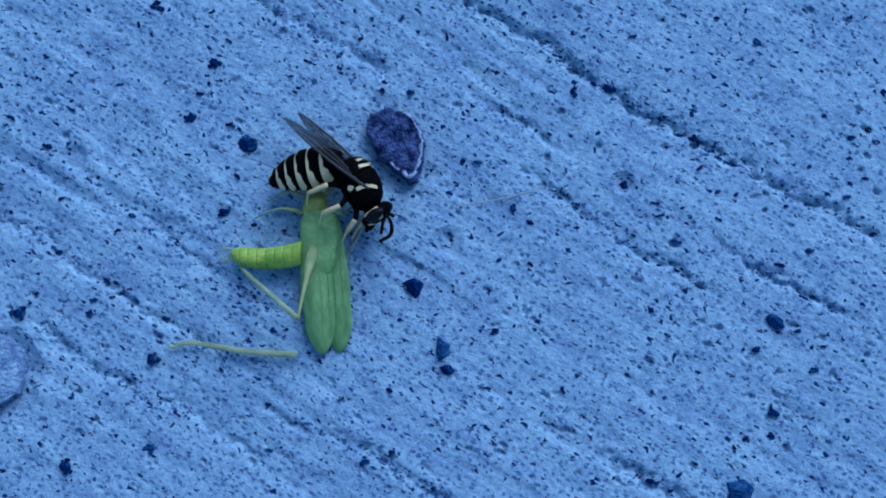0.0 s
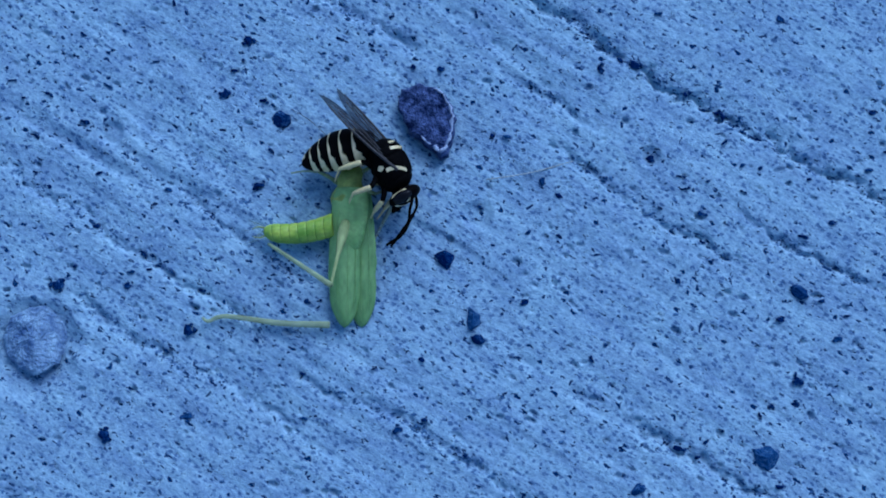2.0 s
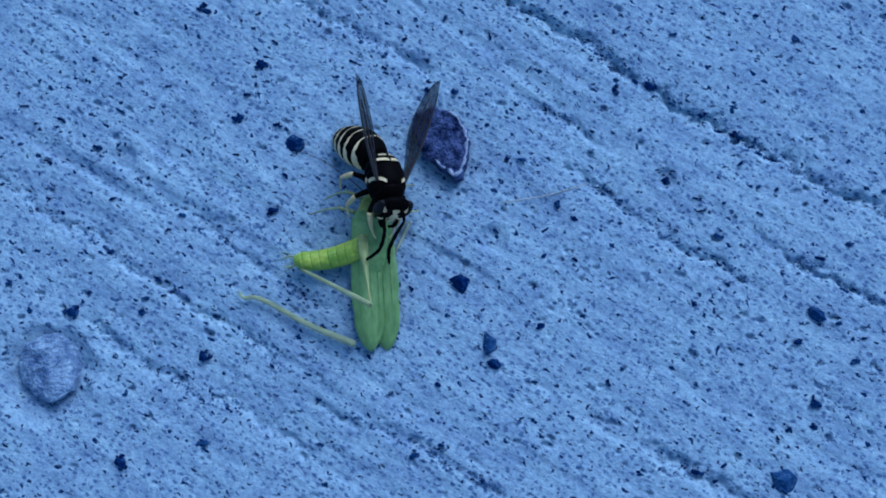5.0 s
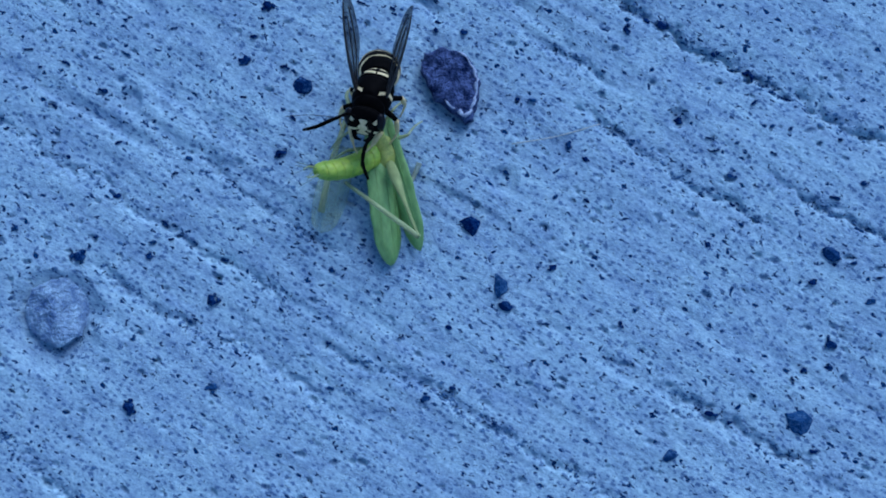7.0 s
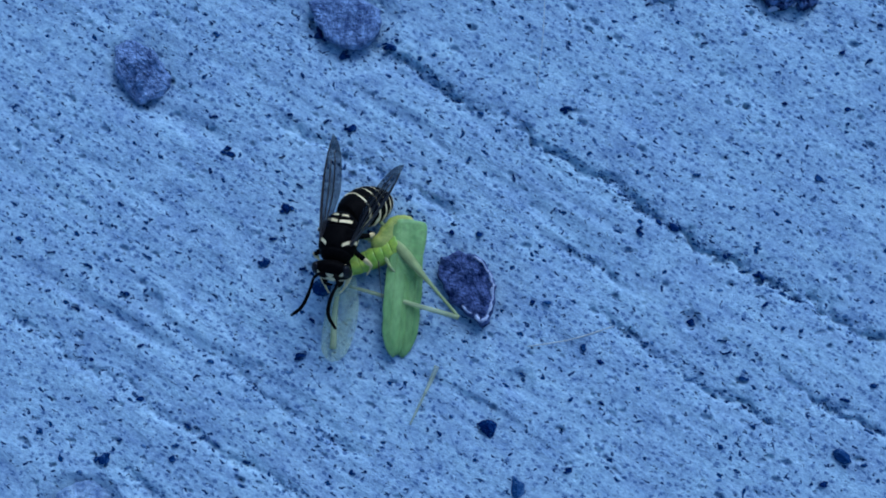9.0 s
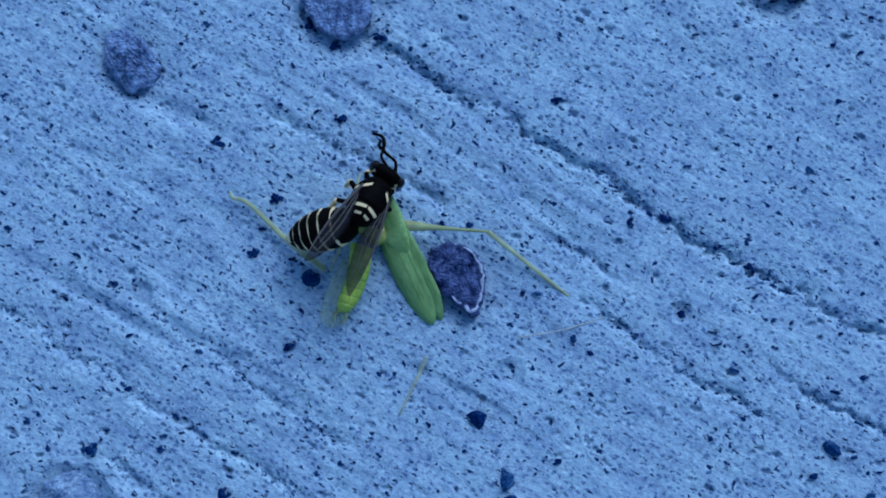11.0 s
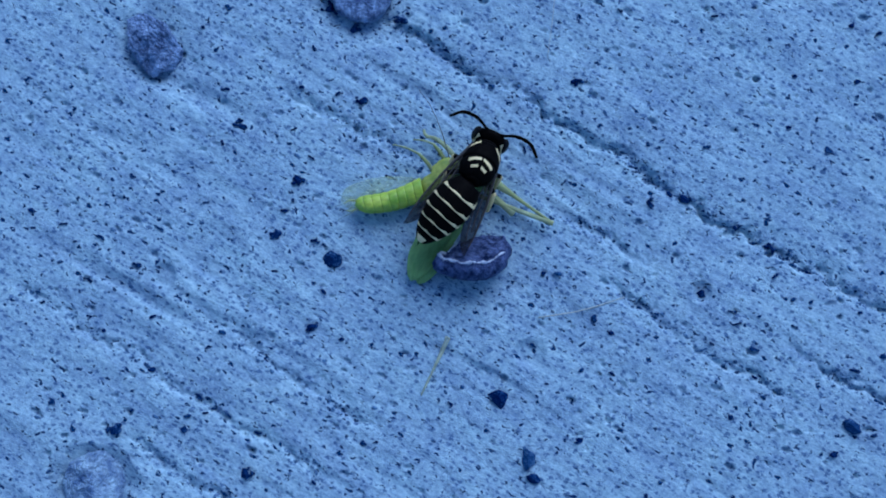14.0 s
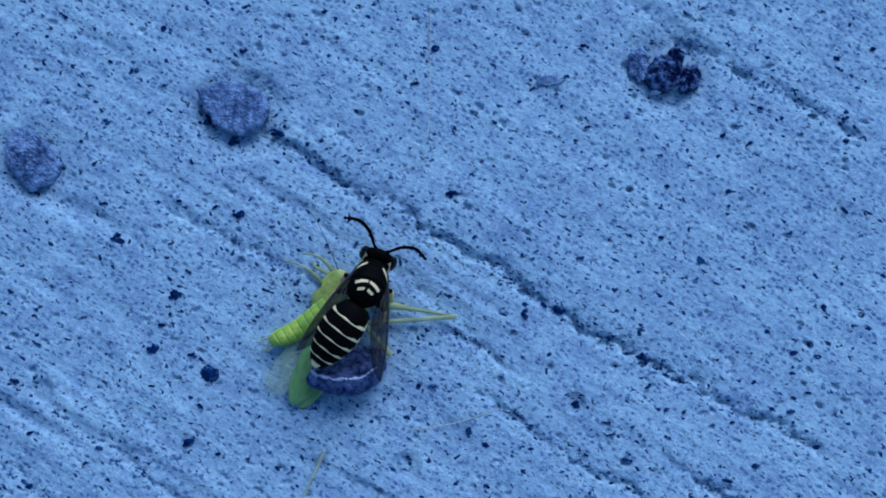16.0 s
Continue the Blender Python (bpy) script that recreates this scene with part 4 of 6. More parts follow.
# ---- the bush cricket, its prey ----
def build_prey():
    prey = new("bush_cricket")
    prey.empty_display_size = 0.002
    tagged(prey, "dead pale green bush cricket, partly eaten, lying on concrete", "cricket")
    bm = bmesh.new()
    lathe(bm, [(x, 0.12 * math.sin(2 * x), 0.1 * math.sin(x), 1.5 * r * (1 + 0.08 * math.sin(5 * x)), 1.15 * r) for x, r in [(-3.0, 0.3), (-2.6, 0.7), (-1.9, 0.98), (-1.2, 1.0), (-0.5, 0.9), (0.1, 0.94), (0.6, 0.8), (1.0, 0.84), (1.5, 0.66), (1.9, 0.5), (2.1, 0.25)]], 24)
    thorax = part("thorax", bm, PALE, prey, "torn yellow-green thorax")
    # the front and middle legs, splayed and crooked
    for name, hip, knee, foot in (("front_leg", (1.3, 0.6, 0), (2.0, 2.6, 0.9), (1.2, 4.9, -0.9)), ("front_leg", (1.3, -0.6, 0), (2.6, -2.2, 0.8), (3.4, -4.0, -0.8)),
                                  ("middle_leg", (-0.3, 0.9, 0), (0.3, 3.2, 1.0), (-0.5, 6.3, -0.9)), ("middle_leg", (-0.3, -0.9, 0), (-0.2, -2.9, 0.9), (0.9, -4.8, -0.8))):
        hip, knee, foot = Vector(hip), Vector(knee), Vector(foot)
        bm = bmesh.new()
        tapered(bm, [hip, (hip + knee) / 2 + Vector((0.1, 0, 0.15)), knee], 0.25, 0.16, 4)
        leg = part(name, bm, SHANK, thorax, "thin pale green leg")
        bm = bmesh.new()
        tapered(bm, [knee, (knee + foot) / 2 + Vector((0.15, 0, 0.1)), foot], 0.14, 0.08, 5)
        part("shin", bm, STRAW, thorax, "straw-green shin")
    # a long thin feeler, bent back over the ground
    bm = bmesh.new()
    tapered(bm, [(1.8, 0.4, 0.4), (3.4, 2.6, 0.6), (5.0, 5.4, -0.4), (5.9, 8.2, -1.0)], 0.06, 0.025, 8, 6)
    part("feeler", bm, VEIN, thorax, "long thread-thin brown feeler")
    tegmina = []
    for side in (1, -1):
        def half(s):
            return (0.75 + 0.9 * math.sin(math.pi * (0.12 + 0.74 * s)) ** 0.6) * (max(0, 1 - ((s - 0.74) / 0.26) ** 2) ** 0.6 if s > 0.74 else 1)
        bm = bmesh.new()
        top, low = [], []
        for k in range(41):
            s = k / 40
            w = half(s) * (1 + 0.1 * noise.noise(Vector((9 * s, 3 * side, 0))))
            cells = []
            for j in range(13):
                q = -1 + j / 6
                cells.append((13.6 * s * MM, w * q * MM, (0.55 * (1 - q * q) * min(1, w) - 0.15 + 0.09 * noise.noise(Vector((5 * s, 1.2 * q, side))) * min(1, w)) * MM))
            top.append([bm.verts.new(c) for c in cells])
            low.append([bm.verts.new((c[0], c[1], c[2] - 0.07 * MM)) for c in cells])
        for k in range(40):
            for j in range(12):
                bm.faces.new((top[k][j], top[k + 1][j], top[k + 1][j + 1], top[k][j + 1]))
                bm.faces.new((low[k][j], low[k][j + 1], low[k + 1][j + 1], low[k + 1][j]))
            for j in (0, 12):
                bm.faces.new((top[k][j], low[k][j], low[k + 1][j], top[k + 1][j]))
        bmesh.ops.remove_doubles(bm, verts=bm.verts, dist=1e-7)
        tegmen = part("wing_case", bm, LEAF, prey, "leaf-green folded wing case")
        for off, long in ((0.15, 0.95), (-0.5, 0.9), (0.62, 0.85)):
            bm = bmesh.new()
            pts = [(13.6 * s, half(s) * off, 0.55 * (1 - off * off) * min(1, half(s)) - 0.12) for s in [long * k / 9 for k in range(10)]]
            tapered(bm, pts, 0.045, 0.02, 2, 6)
            part("vein", bm, LEAF_RIB, tegmen)
        tegmina.append(tegmen)
    # the saddle over the wing roots
    bm = bmesh.new()
    lathe(bm, [(x, 0, -0.25, 1.95 * r, 0.7 * r) for x, r in [(-1.2, 0.55), (-1.1, 0.8), (-0.75, 0.86), (-0.2, 0.9), (0.5, 0.93), (1.6, 0.9), (2.8, 0.8), (3.9, 0.66), (4.8, 0.45), (5.2, 0.15)]], 28)
    for v in bm.verts:
        v.co += 0.22 * MM * Vector((noise.noise(v.co * 700), noise.noise(v.co * 650 + Vector((3, 0, 0))), 0.6 * noise.noise(v.co * 900)))
    pronotum = part("pronotum", bm, SADDLE, prey, "smooth mint-green saddle plate")
    # one clear hind wing, crumpled lengthwise
    bm = bmesh.new()
    rows = []
    for k in range(25):
        s = k / 24
        w = (0.2 + 1.5 * math.sin(math.pi * (0.06 + 0.8 * s)) ** 0.8) * (max(0, 1 - ((s - 0.85) / 0.15) ** 2) ** 0.5 if s > 0.85 else 1)
        rows.append([bm.verts.new((9.0 * s * MM, w * (-1 + j / 4) * MM, 0.12 * math.sin(j * 2.2 + s) * min(1, w) * MM)) for j in range(9)])
    for a, b in zip(rows, rows[1:]):
        for j in range(8):
            bm.faces.new((a[j], b[j], b[j + 1], a[j + 1]))
    bmesh.ops.remove_doubles(bm, verts=bm.verts, dist=1e-7)
    bmesh.ops.solidify(bm, geom=bm.faces[:], thickness=0.03 * MM)
    hind_wing = part("hind_wing", bm, GAUZE, prey, "clear pale green crumpled hind wing")
    # abdomen in soft rings
    bm = bmesh.new()
    bow = lambda x: 0.5 * math.sin(math.pi * x / 7.2)
    body = lambda x: 1.2 * (1 - 0.028 * x) * (max(0.02, 1 - ((x - 5.7) / 1.52) ** 2) ** 0.5 if x > 5.7 else 1)
    lathe(bm, [(x, bow(x), 0, 0.88 * body(x), 0.86 * body(x)) for x in [7.2 * k / 24 for k in range(25)]], 20)
    abdomen = part("abdomen", bm, LIME_FOLD, prey, "lime-green ringed soft abdomen")
    for n in range(8):
        bm = bmesh.new()
        x0, x1 = 7.1 * n / 8, 7.1 * (n + 1.0) / 8
        rings = []
        for k in range(7):
            f = k / 6
            x = x0 + (x1 - x0) * f
            puff = 0.97 + (0.035 + 0.02 * noise.noise(Vector((n * 1.7, 0, 3)))) * math.sin(math.pi * f)
            rings.append((x, bow(x), 0, puff * body(x), 0.97 * puff * body(x)))
        lathe(bm, rings, 24)
        part("segment", bm, LIME, abdomen)
    # the torn end: pale threads and shreds of skin
    for n in range(7):
        rng = random.Random(40 + n)
        spread, bm = rng.uniform(-0.9, 0.9), bmesh.new()
        tapered(bm, [(6.3, spread * 0.5, 0.2), (7.3, spread + rng.uniform(-0.3, 0.3), rng.uniform(-0.2, 0.5)), (7.6 + rng.uniform(0.3, 2.0), spread * 1.9 + rng.uniform(-0.5, 0.5), rng.uniform(-0.6, 0.2))], rng.uniform(0.06, 0.2), 0.03, 4, 6)
        part("shred", bm, GAUZE, abdomen, "pale torn thread of skin")
    for side in (1, -1):
        bm = bmesh.new()
        tapered(bm, [(6.8, side * 0.3, 0.1), (7.6, side * 0.55, 0.15), (8.3, side * 0.4, 0.2)], 0.13, 0.04)
        part("cercus", bm, SHANK, abdomen)
    # jumping leg
    bm = bmesh.new()
    pts = curve_points([(0, 0, 0), (2.5, 0, 0.1), (6, 0, 0.05), (10.0, 0, 0)], 6)
    tube(bm, pts, [0.16 + 0.4 * math.exp(-((p.x - 1.6) / 2.8) ** 2) for p in pts], 10)
    femur = part("hind_leg", bm, SHANK, prey, "long pale green jumping leg, thick at its thigh")
    bm = bmesh.new()
    tapered(bm, [(0, 0, 0), (4, 0, 0.1), (9.5, 0, 0.05), (12.0, 0, -0.1)], 0.28, 0.17, 6)
    tibia = part("tibia", bm, STRAW, femur, "straw-green shin")
    # the other jumping leg, stretched out flat
    bm = bmesh.new()
    tapered(bm, [(0, 0, 0), (5, 0.2, 0.1), (10.5, -0.1, 0.0), (12.3, 0.5, -0.1), (13, 0.2, -0.2)], 0.36, 0.14, 6)
    other = part("stretched_leg", bm, STRAW, prey, "straw-coloured outstretched leg")
    return prey, thorax, tegmina, hind_wing, abdomen, femur, tibia, other, pronotum


prey, prey_thorax, (tegmen_left, tegmen_right), prey_hind_wing, prey_abdomen, prey_femur, prey_tibia, prey_other_leg, prey_pronotum = build_prey()


# ---- small remains on the ground ----
def strand(name, points, r0, r1, mat, label, category):
    bm = bmesh.new()
    tapered(bm, [(x, y, level(x, y) + z) for x, y, z in points], r0, r1, 8, 6)
    return tagged(part(name, bm, mat), label, category)


strand("severed_leg", [(-1.5, 8.8, 0.3), (-2.2, 7.4, 0.35), (-2.9, 6.1, 0.3), (-4.6, 3.0, 0.2)], 0.3, 0.1, DRY_LEG, "pale severed cricket leg lying on the concrete", "insect leg")
strand("plant_fibre", [(7.9, 10.3, 0.25), (12.5, 10.8, 0.4), (16.9, 11.9, 0.25)], 0.06, 0.05, FIBRE, "thin pale fibre lying on the concrete", "fibre")
strand("loose_hair", [(12.6, 55.0, 0.25), (11.8, 44.4, 0.5), (10.6, 37.4, 0.25)], 0.035, 0.03, FIBRE, "fine pale hair lying on the concrete", "fibre")


# ---- what moves ----
def motions():
    walk(wasp, [
        (0.00, pose(-0.00146, 0.01215, 0.00360, -68.0, 8.0, -57.6)),
        (1.50, pose(-0.00159, 0.01108, 0.00360, -68.0, 8.0, -61.2)),
        (3.00, pose(-0.00211, 0.01209, 0.00360, -68.0, 8.0, -61.9)),
        (3.50, pose(-0.00190, 0.01166, 0.00360, -68.0, 8.0, -58.6)),
        (4.30, pose(-0.00276, 0.01195, 0.00437, -50.6, -9.3, -65.3)),
        (5.20, pose(-0.00373, 0.01228, 0.00523, -26.7, -24.8, -79.9)),
        (6.00, pose(-0.00458, 0.01257, 0.00600, 0.0, -32.0, -99.3)),
        (6.50, pose(-0.00543, 0.01307, 0.00600, 0.0, -32.0, -94.1)),
        (7.00, pose(-0.00544, 0.01454, 0.00600, 0.0, -32.0, -105.4)),
        (7.50, pose(-0.00373, 0.01800, 0.00600, 5.0, -33.0, -113.8)),
        (8.00, pose(-0.00839, 0.02041, 0.00540, 12.0, -8.0, -123.0)),
        (8.50, pose(-0.01337, 0.02117, 0.00560, 18.0, -8.0, -97.0)),
        (9.00, pose(-0.01032, 0.02180, 0.00580, 5.0, -18.0, -103.4)),
        (9.50, pose(-0.00669, 0.02281, 0.00620, 0.0, -18.0, -35.3)),
        (10.10, pose(-0.00648, 0.02345, 0.00582, -0.4, -4.4, 0.7)),
        (10.70, pose(-0.00628, 0.02408, 0.00543, 7.3, 6.8, 36.8)),
        (11.30, pose(-0.00608, 0.02472, 0.00505, 20.3, 11.1, 74.8)),
        (12.00, pose(-0.00530, 0.02490, 0.00460, 35.0, 8.0, 118.9)),
        (12.25, pose(-0.00519, 0.02613, 0.00450, 48.7, 4.9, 130.9)),
        (12.50, pose(-0.00454, 0.02679, 0.00440, 62.0, 2.0, 142.6)),
        (12.75, pose(-0.00142, 0.02766, 0.00450, 55.0, 2.5, 134.5)),
        (13.00, pose(0.00170, 0.02853, 0.00460, 48.0, 2.0, 126.4)),
        (13.25, pose(0.00196, 0.02797, 0.00450, 27.7, 7.6, 89.9)),
        (13.50, pose(0.00221, 0.02741, 0.00480, 8.0, 30.0, 53.8)),
        (14.00, pose(0.00277, 0.02591, 0.00480, 8.0, 30.0, 65.5)),
        (14.50, pose(0.00317, 0.02597, 0.00480, 8.0, 30.0, 63.2)),
        (15.00, pose(0.00329, 0.02594, 0.00480, 8.0, 30.0, 70.7)),
        (15.50, pose(0.00412, 0.02566, 0.00480, 8.0, 30.0, 82.2)),
        (16.00, pose(0.00446, 0.02541, 0.00480, 8.0, 30.0, 68.8)),
    ])
    walk(wasp_abdomen, [
        (0.00, pose(-0.00262, 0.00000, -0.00011, 0.0, 64.0, -167.6)),
        (1.50, pose(-0.00262, 0.00000, -0.00011, 0.0, 62.4, -169.0)),
        (3.00, pose(-0.00262, 0.00000, -0.00011, -0.0, 85.7, -132.0)),
        (3.50, pose(-0.00262, 0.00000, -0.00011, 0.0, 79.0, -154.7)),
        (4.30, pose(-0.00262, 0.00000, -0.00011, -3.3, 48.8, -163.4)),
        (5.20, pose(-0.00262, 0.00000, -0.00011, -2.5, 28.3, -169.5)),
        (6.00, pose(-0.00262, 0.00000, -0.00011, 0.0, 30.0, -174.5)),
        (6.50, pose(-0.00262, 0.00000, -0.00011, -0.0, 30.0, -177.8)),
        (7.00, pose(-0.00262, 0.00000, -0.00011, 0.0, 30.0, -168.1)),
        (7.50, pose(-0.00262, 0.00000, -0.00011, 0.0, 12.0, -172.9)),
        (8.00, pose(-0.00262, 0.00000, -0.00011, 0.0, 33.2, 153.8)),
        (8.50, pose(-0.00262, 0.00000, -0.00011, 0.0, 28.7, 84.8)),
        (9.00, pose(-0.00262, 0.00000, -0.00011, 0.0, 36.5, 149.3)),
        (9.50, pose(-0.00262, 0.00000, -0.00011, 0.0, 30.2, -173.4)),
        (10.10, pose(-0.00262, 0.00000, -0.00011, 2.4, 33.0, 165.4)),
        (10.70, pose(-0.00262, 0.00000, -0.00011, 3.5, 36.3, 143.6)),
        (11.30, pose(-0.00262, 0.00000, -0.00011, 2.9, 39.8, 120.7)),
        (12.00, pose(-0.00262, 0.00000, -0.00011, 0.0, 52.0, 92.6)),
        (12.25, pose(-0.00262, 0.00000, -0.00011, 0.1, 43.0, 127.0)),
        (12.50, pose(-0.00262, 0.00000, -0.00011, 0.0, 42.8, 161.3)),
        (12.75, pose(-0.00262, 0.00000, -0.00011, 0.3, 33.0, 164.8)),
        (13.00, pose(-0.00262, 0.00000, -0.00011, 0.0, 44.0, 167.8)),
        (13.25, pose(-0.00262, 0.00000, -0.00011, 0.2, 14.5, 171.1)),
        (13.50, pose(-0.00262, 0.00000, -0.00011, 0.0, 35.9, 174.2)),
        (14.00, pose(-0.00262, 0.00000, -0.00011, 0.0, 37.2, 159.2)),
        (14.50, pose(-0.00262, 0.00000, -0.00011, -0.0, 37.4, 162.6)),
        (15.00, pose(-0.00262, 0.00000, -0.00011, 0.0, 39.0, 150.5)),
        (15.50, pose(-0.00262, 0.00000, -0.00011, 0.0, 40.1, 141.1)),
        (16.00, pose(-0.00262, 0.00000, -0.00011, 0.0, 37.7, 160.7)),
    ])
    walk(wasp_wing_left, [
        (0.00, pose(0.00080, 0.00142, 0.00114, -20.0, 13.6, -176.3)),
        (1.50, pose(0.00080, 0.00142, 0.00114, -20.0, 12.3, -176.9)),
        (3.00, pose(0.00080, 0.00142, 0.00114, -20.0, 11.4, -177.3)),
        (3.50, pose(0.00080, 0.00142, 0.00114, -20.0, 9.3, -178.3)),
        (4.30, pose(0.00080, 0.00142, 0.00114, -10.1, -15.2, 167.7)),
        (5.20, pose(0.00080, 0.00142, 0.00114, -14.4, -47.4, 153.8)),
        (6.00, pose(0.00080, 0.00142, 0.00114, 0.0, -75.6, 126.3)),
        (6.50, pose(0.00080, 0.00142, 0.00114, 0.0, -75.3, 125.1)),
        (7.00, pose(0.00080, 0.00142, 0.00114, 0.0, -76.8, 133.2)),
        (7.50, pose(0.00080, 0.00142, 0.00114, 0.0, -52.5, 113.2)),
        (8.00, pose(0.00080, 0.00142, 0.00114, -0.0, -7.8, 152.3)),
        (8.50, pose(0.00080, 0.00142, 0.00114, -0.0, -18.0, 140.4)),
        (9.00, pose(0.00080, 0.00142, 0.00114, 0.0, -43.7, 137.8)),
        (9.50, pose(0.00080, 0.00142, 0.00114, -0.0, -31.7, 169.3)),
        (10.10, pose(0.00080, 0.00142, 0.00114, -0.4, -24.6, 171.5)),
        (10.70, pose(0.00080, 0.00142, 0.00114, -0.6, -17.5, 173.5)),
        (11.30, pose(0.00080, 0.00142, 0.00114, -0.5, -10.4, 175.5)),
        (12.00, pose(0.00080, 0.00142, 0.00114, 0.0, -2.1, 177.8)),
        (12.25, pose(0.00080, 0.00142, 0.00114, -0.0, -3.3, 176.7)),
        (12.50, pose(0.00080, 0.00142, 0.00114, 0.0, -4.5, 175.6)),
        (12.75, pose(0.00080, 0.00142, 0.00114, 0.0, -5.0, 176.2)),
        (13.00, pose(0.00080, 0.00142, 0.00114, 0.0, -5.5, 176.9)),
        (13.25, pose(0.00080, 0.00142, 0.00114, 0.1, -3.3, 171.2)),
        (13.50, pose(0.00080, 0.00142, 0.00114, 0.0, 28.0, 165.5)),
        (14.00, pose(0.00080, 0.00142, 0.00114, 0.0, 28.5, 161.9)),
        (14.50, pose(0.00080, 0.00142, 0.00114, 0.0, 28.6, 160.8)),
        (15.00, pose(0.00080, 0.00142, 0.00114, -0.0, 29.5, 153.7)),
        (15.50, pose(0.00080, 0.00142, 0.00114, 0.0, 30.5, 145.8)),
        (16.00, pose(0.00080, 0.00142, 0.00114, -0.0, 28.4, 162.6)),
    ])
    walk(wasp_wing_right, [
        (0.00, pose(0.00080, -0.00142, 0.00114, -20.0, 15.2, -170.7)),
        (1.50, pose(0.00080, -0.00142, 0.00114, -20.0, 14.7, -171.0)),
        (3.00, pose(0.00080, -0.00142, 0.00114, -20.0, 15.6, -170.5)),
        (3.50, pose(0.00080, -0.00142, 0.00114, -20.0, 14.6, -171.0)),
        (4.30, pose(0.00080, -0.00142, 0.00114, 7.2, -16.8, -161.0)),
        (5.20, pose(0.00080, -0.00142, 0.00114, 10.5, -48.5, -151.1)),
        (6.00, pose(0.00080, -0.00142, 0.00114, 0.0, -76.5, -131.2)),
        (6.50, pose(0.00080, -0.00142, 0.00114, 0.0, -75.4, -125.3)),
        (7.00, pose(0.00080, -0.00142, 0.00114, 0.0, -75.4, -125.3)),
        (7.50, pose(0.00080, -0.00142, 0.00114, 0.0, -63.7, -131.7)),
        (8.00, pose(0.00080, -0.00142, 0.00114, 0.0, -26.5, -155.2)),
        (8.50, pose(0.00080, -0.00142, 0.00114, 0.0, -13.7, 158.3)),
        (9.00, pose(0.00080, -0.00142, 0.00114, 0.0, -33.1, 179.5)),
        (9.50, pose(0.00080, -0.00142, 0.00114, 0.0, -30.4, -153.6)),
        (10.10, pose(0.00080, -0.00142, 0.00114, 2.0, -20.1, -160.6)),
        (10.70, pose(0.00080, -0.00142, 0.00114, 2.6, -9.8, -166.9)),
        (11.30, pose(0.00080, -0.00142, 0.00114, 2.1, 0.6, -173.0)),
        (12.00, pose(0.00080, -0.00142, 0.00114, -0.0, 12.5, 179.6)),
        (12.25, pose(0.00080, -0.00142, 0.00114, 0.0, 7.6, -179.8)),
        (12.50, pose(0.00080, -0.00142, 0.00114, 0.0, 2.6, -179.1)),
        (12.75, pose(0.00080, -0.00142, 0.00114, 0.0, 2.0, -178.9)),
        (13.00, pose(0.00080, -0.00142, 0.00114, 0.0, 1.5, -178.6)),
        (13.25, pose(0.00080, -0.00142, 0.00114, 0.0, 1.4, -173.4)),
        (13.50, pose(0.00080, -0.00142, 0.00114, 0.0, 30.4, -168.2)),
        (14.00, pose(0.00080, -0.00142, 0.00114, 0.0, 31.1, -173.0)),
        (14.50, pose(0.00080, -0.00142, 0.00114, 0.0, 31.3, -175.1)),
        (15.00, pose(0.00080, -0.00142, 0.00114, 0.0, 31.4, -175.7)),
        (15.50, pose(0.00080, -0.00142, 0.00114, 0.0, 31.5, -176.1)),
        (16.00, pose(0.00080, -0.00142, 0.00114, -0.0, 29.1, -158.6)),
    ])
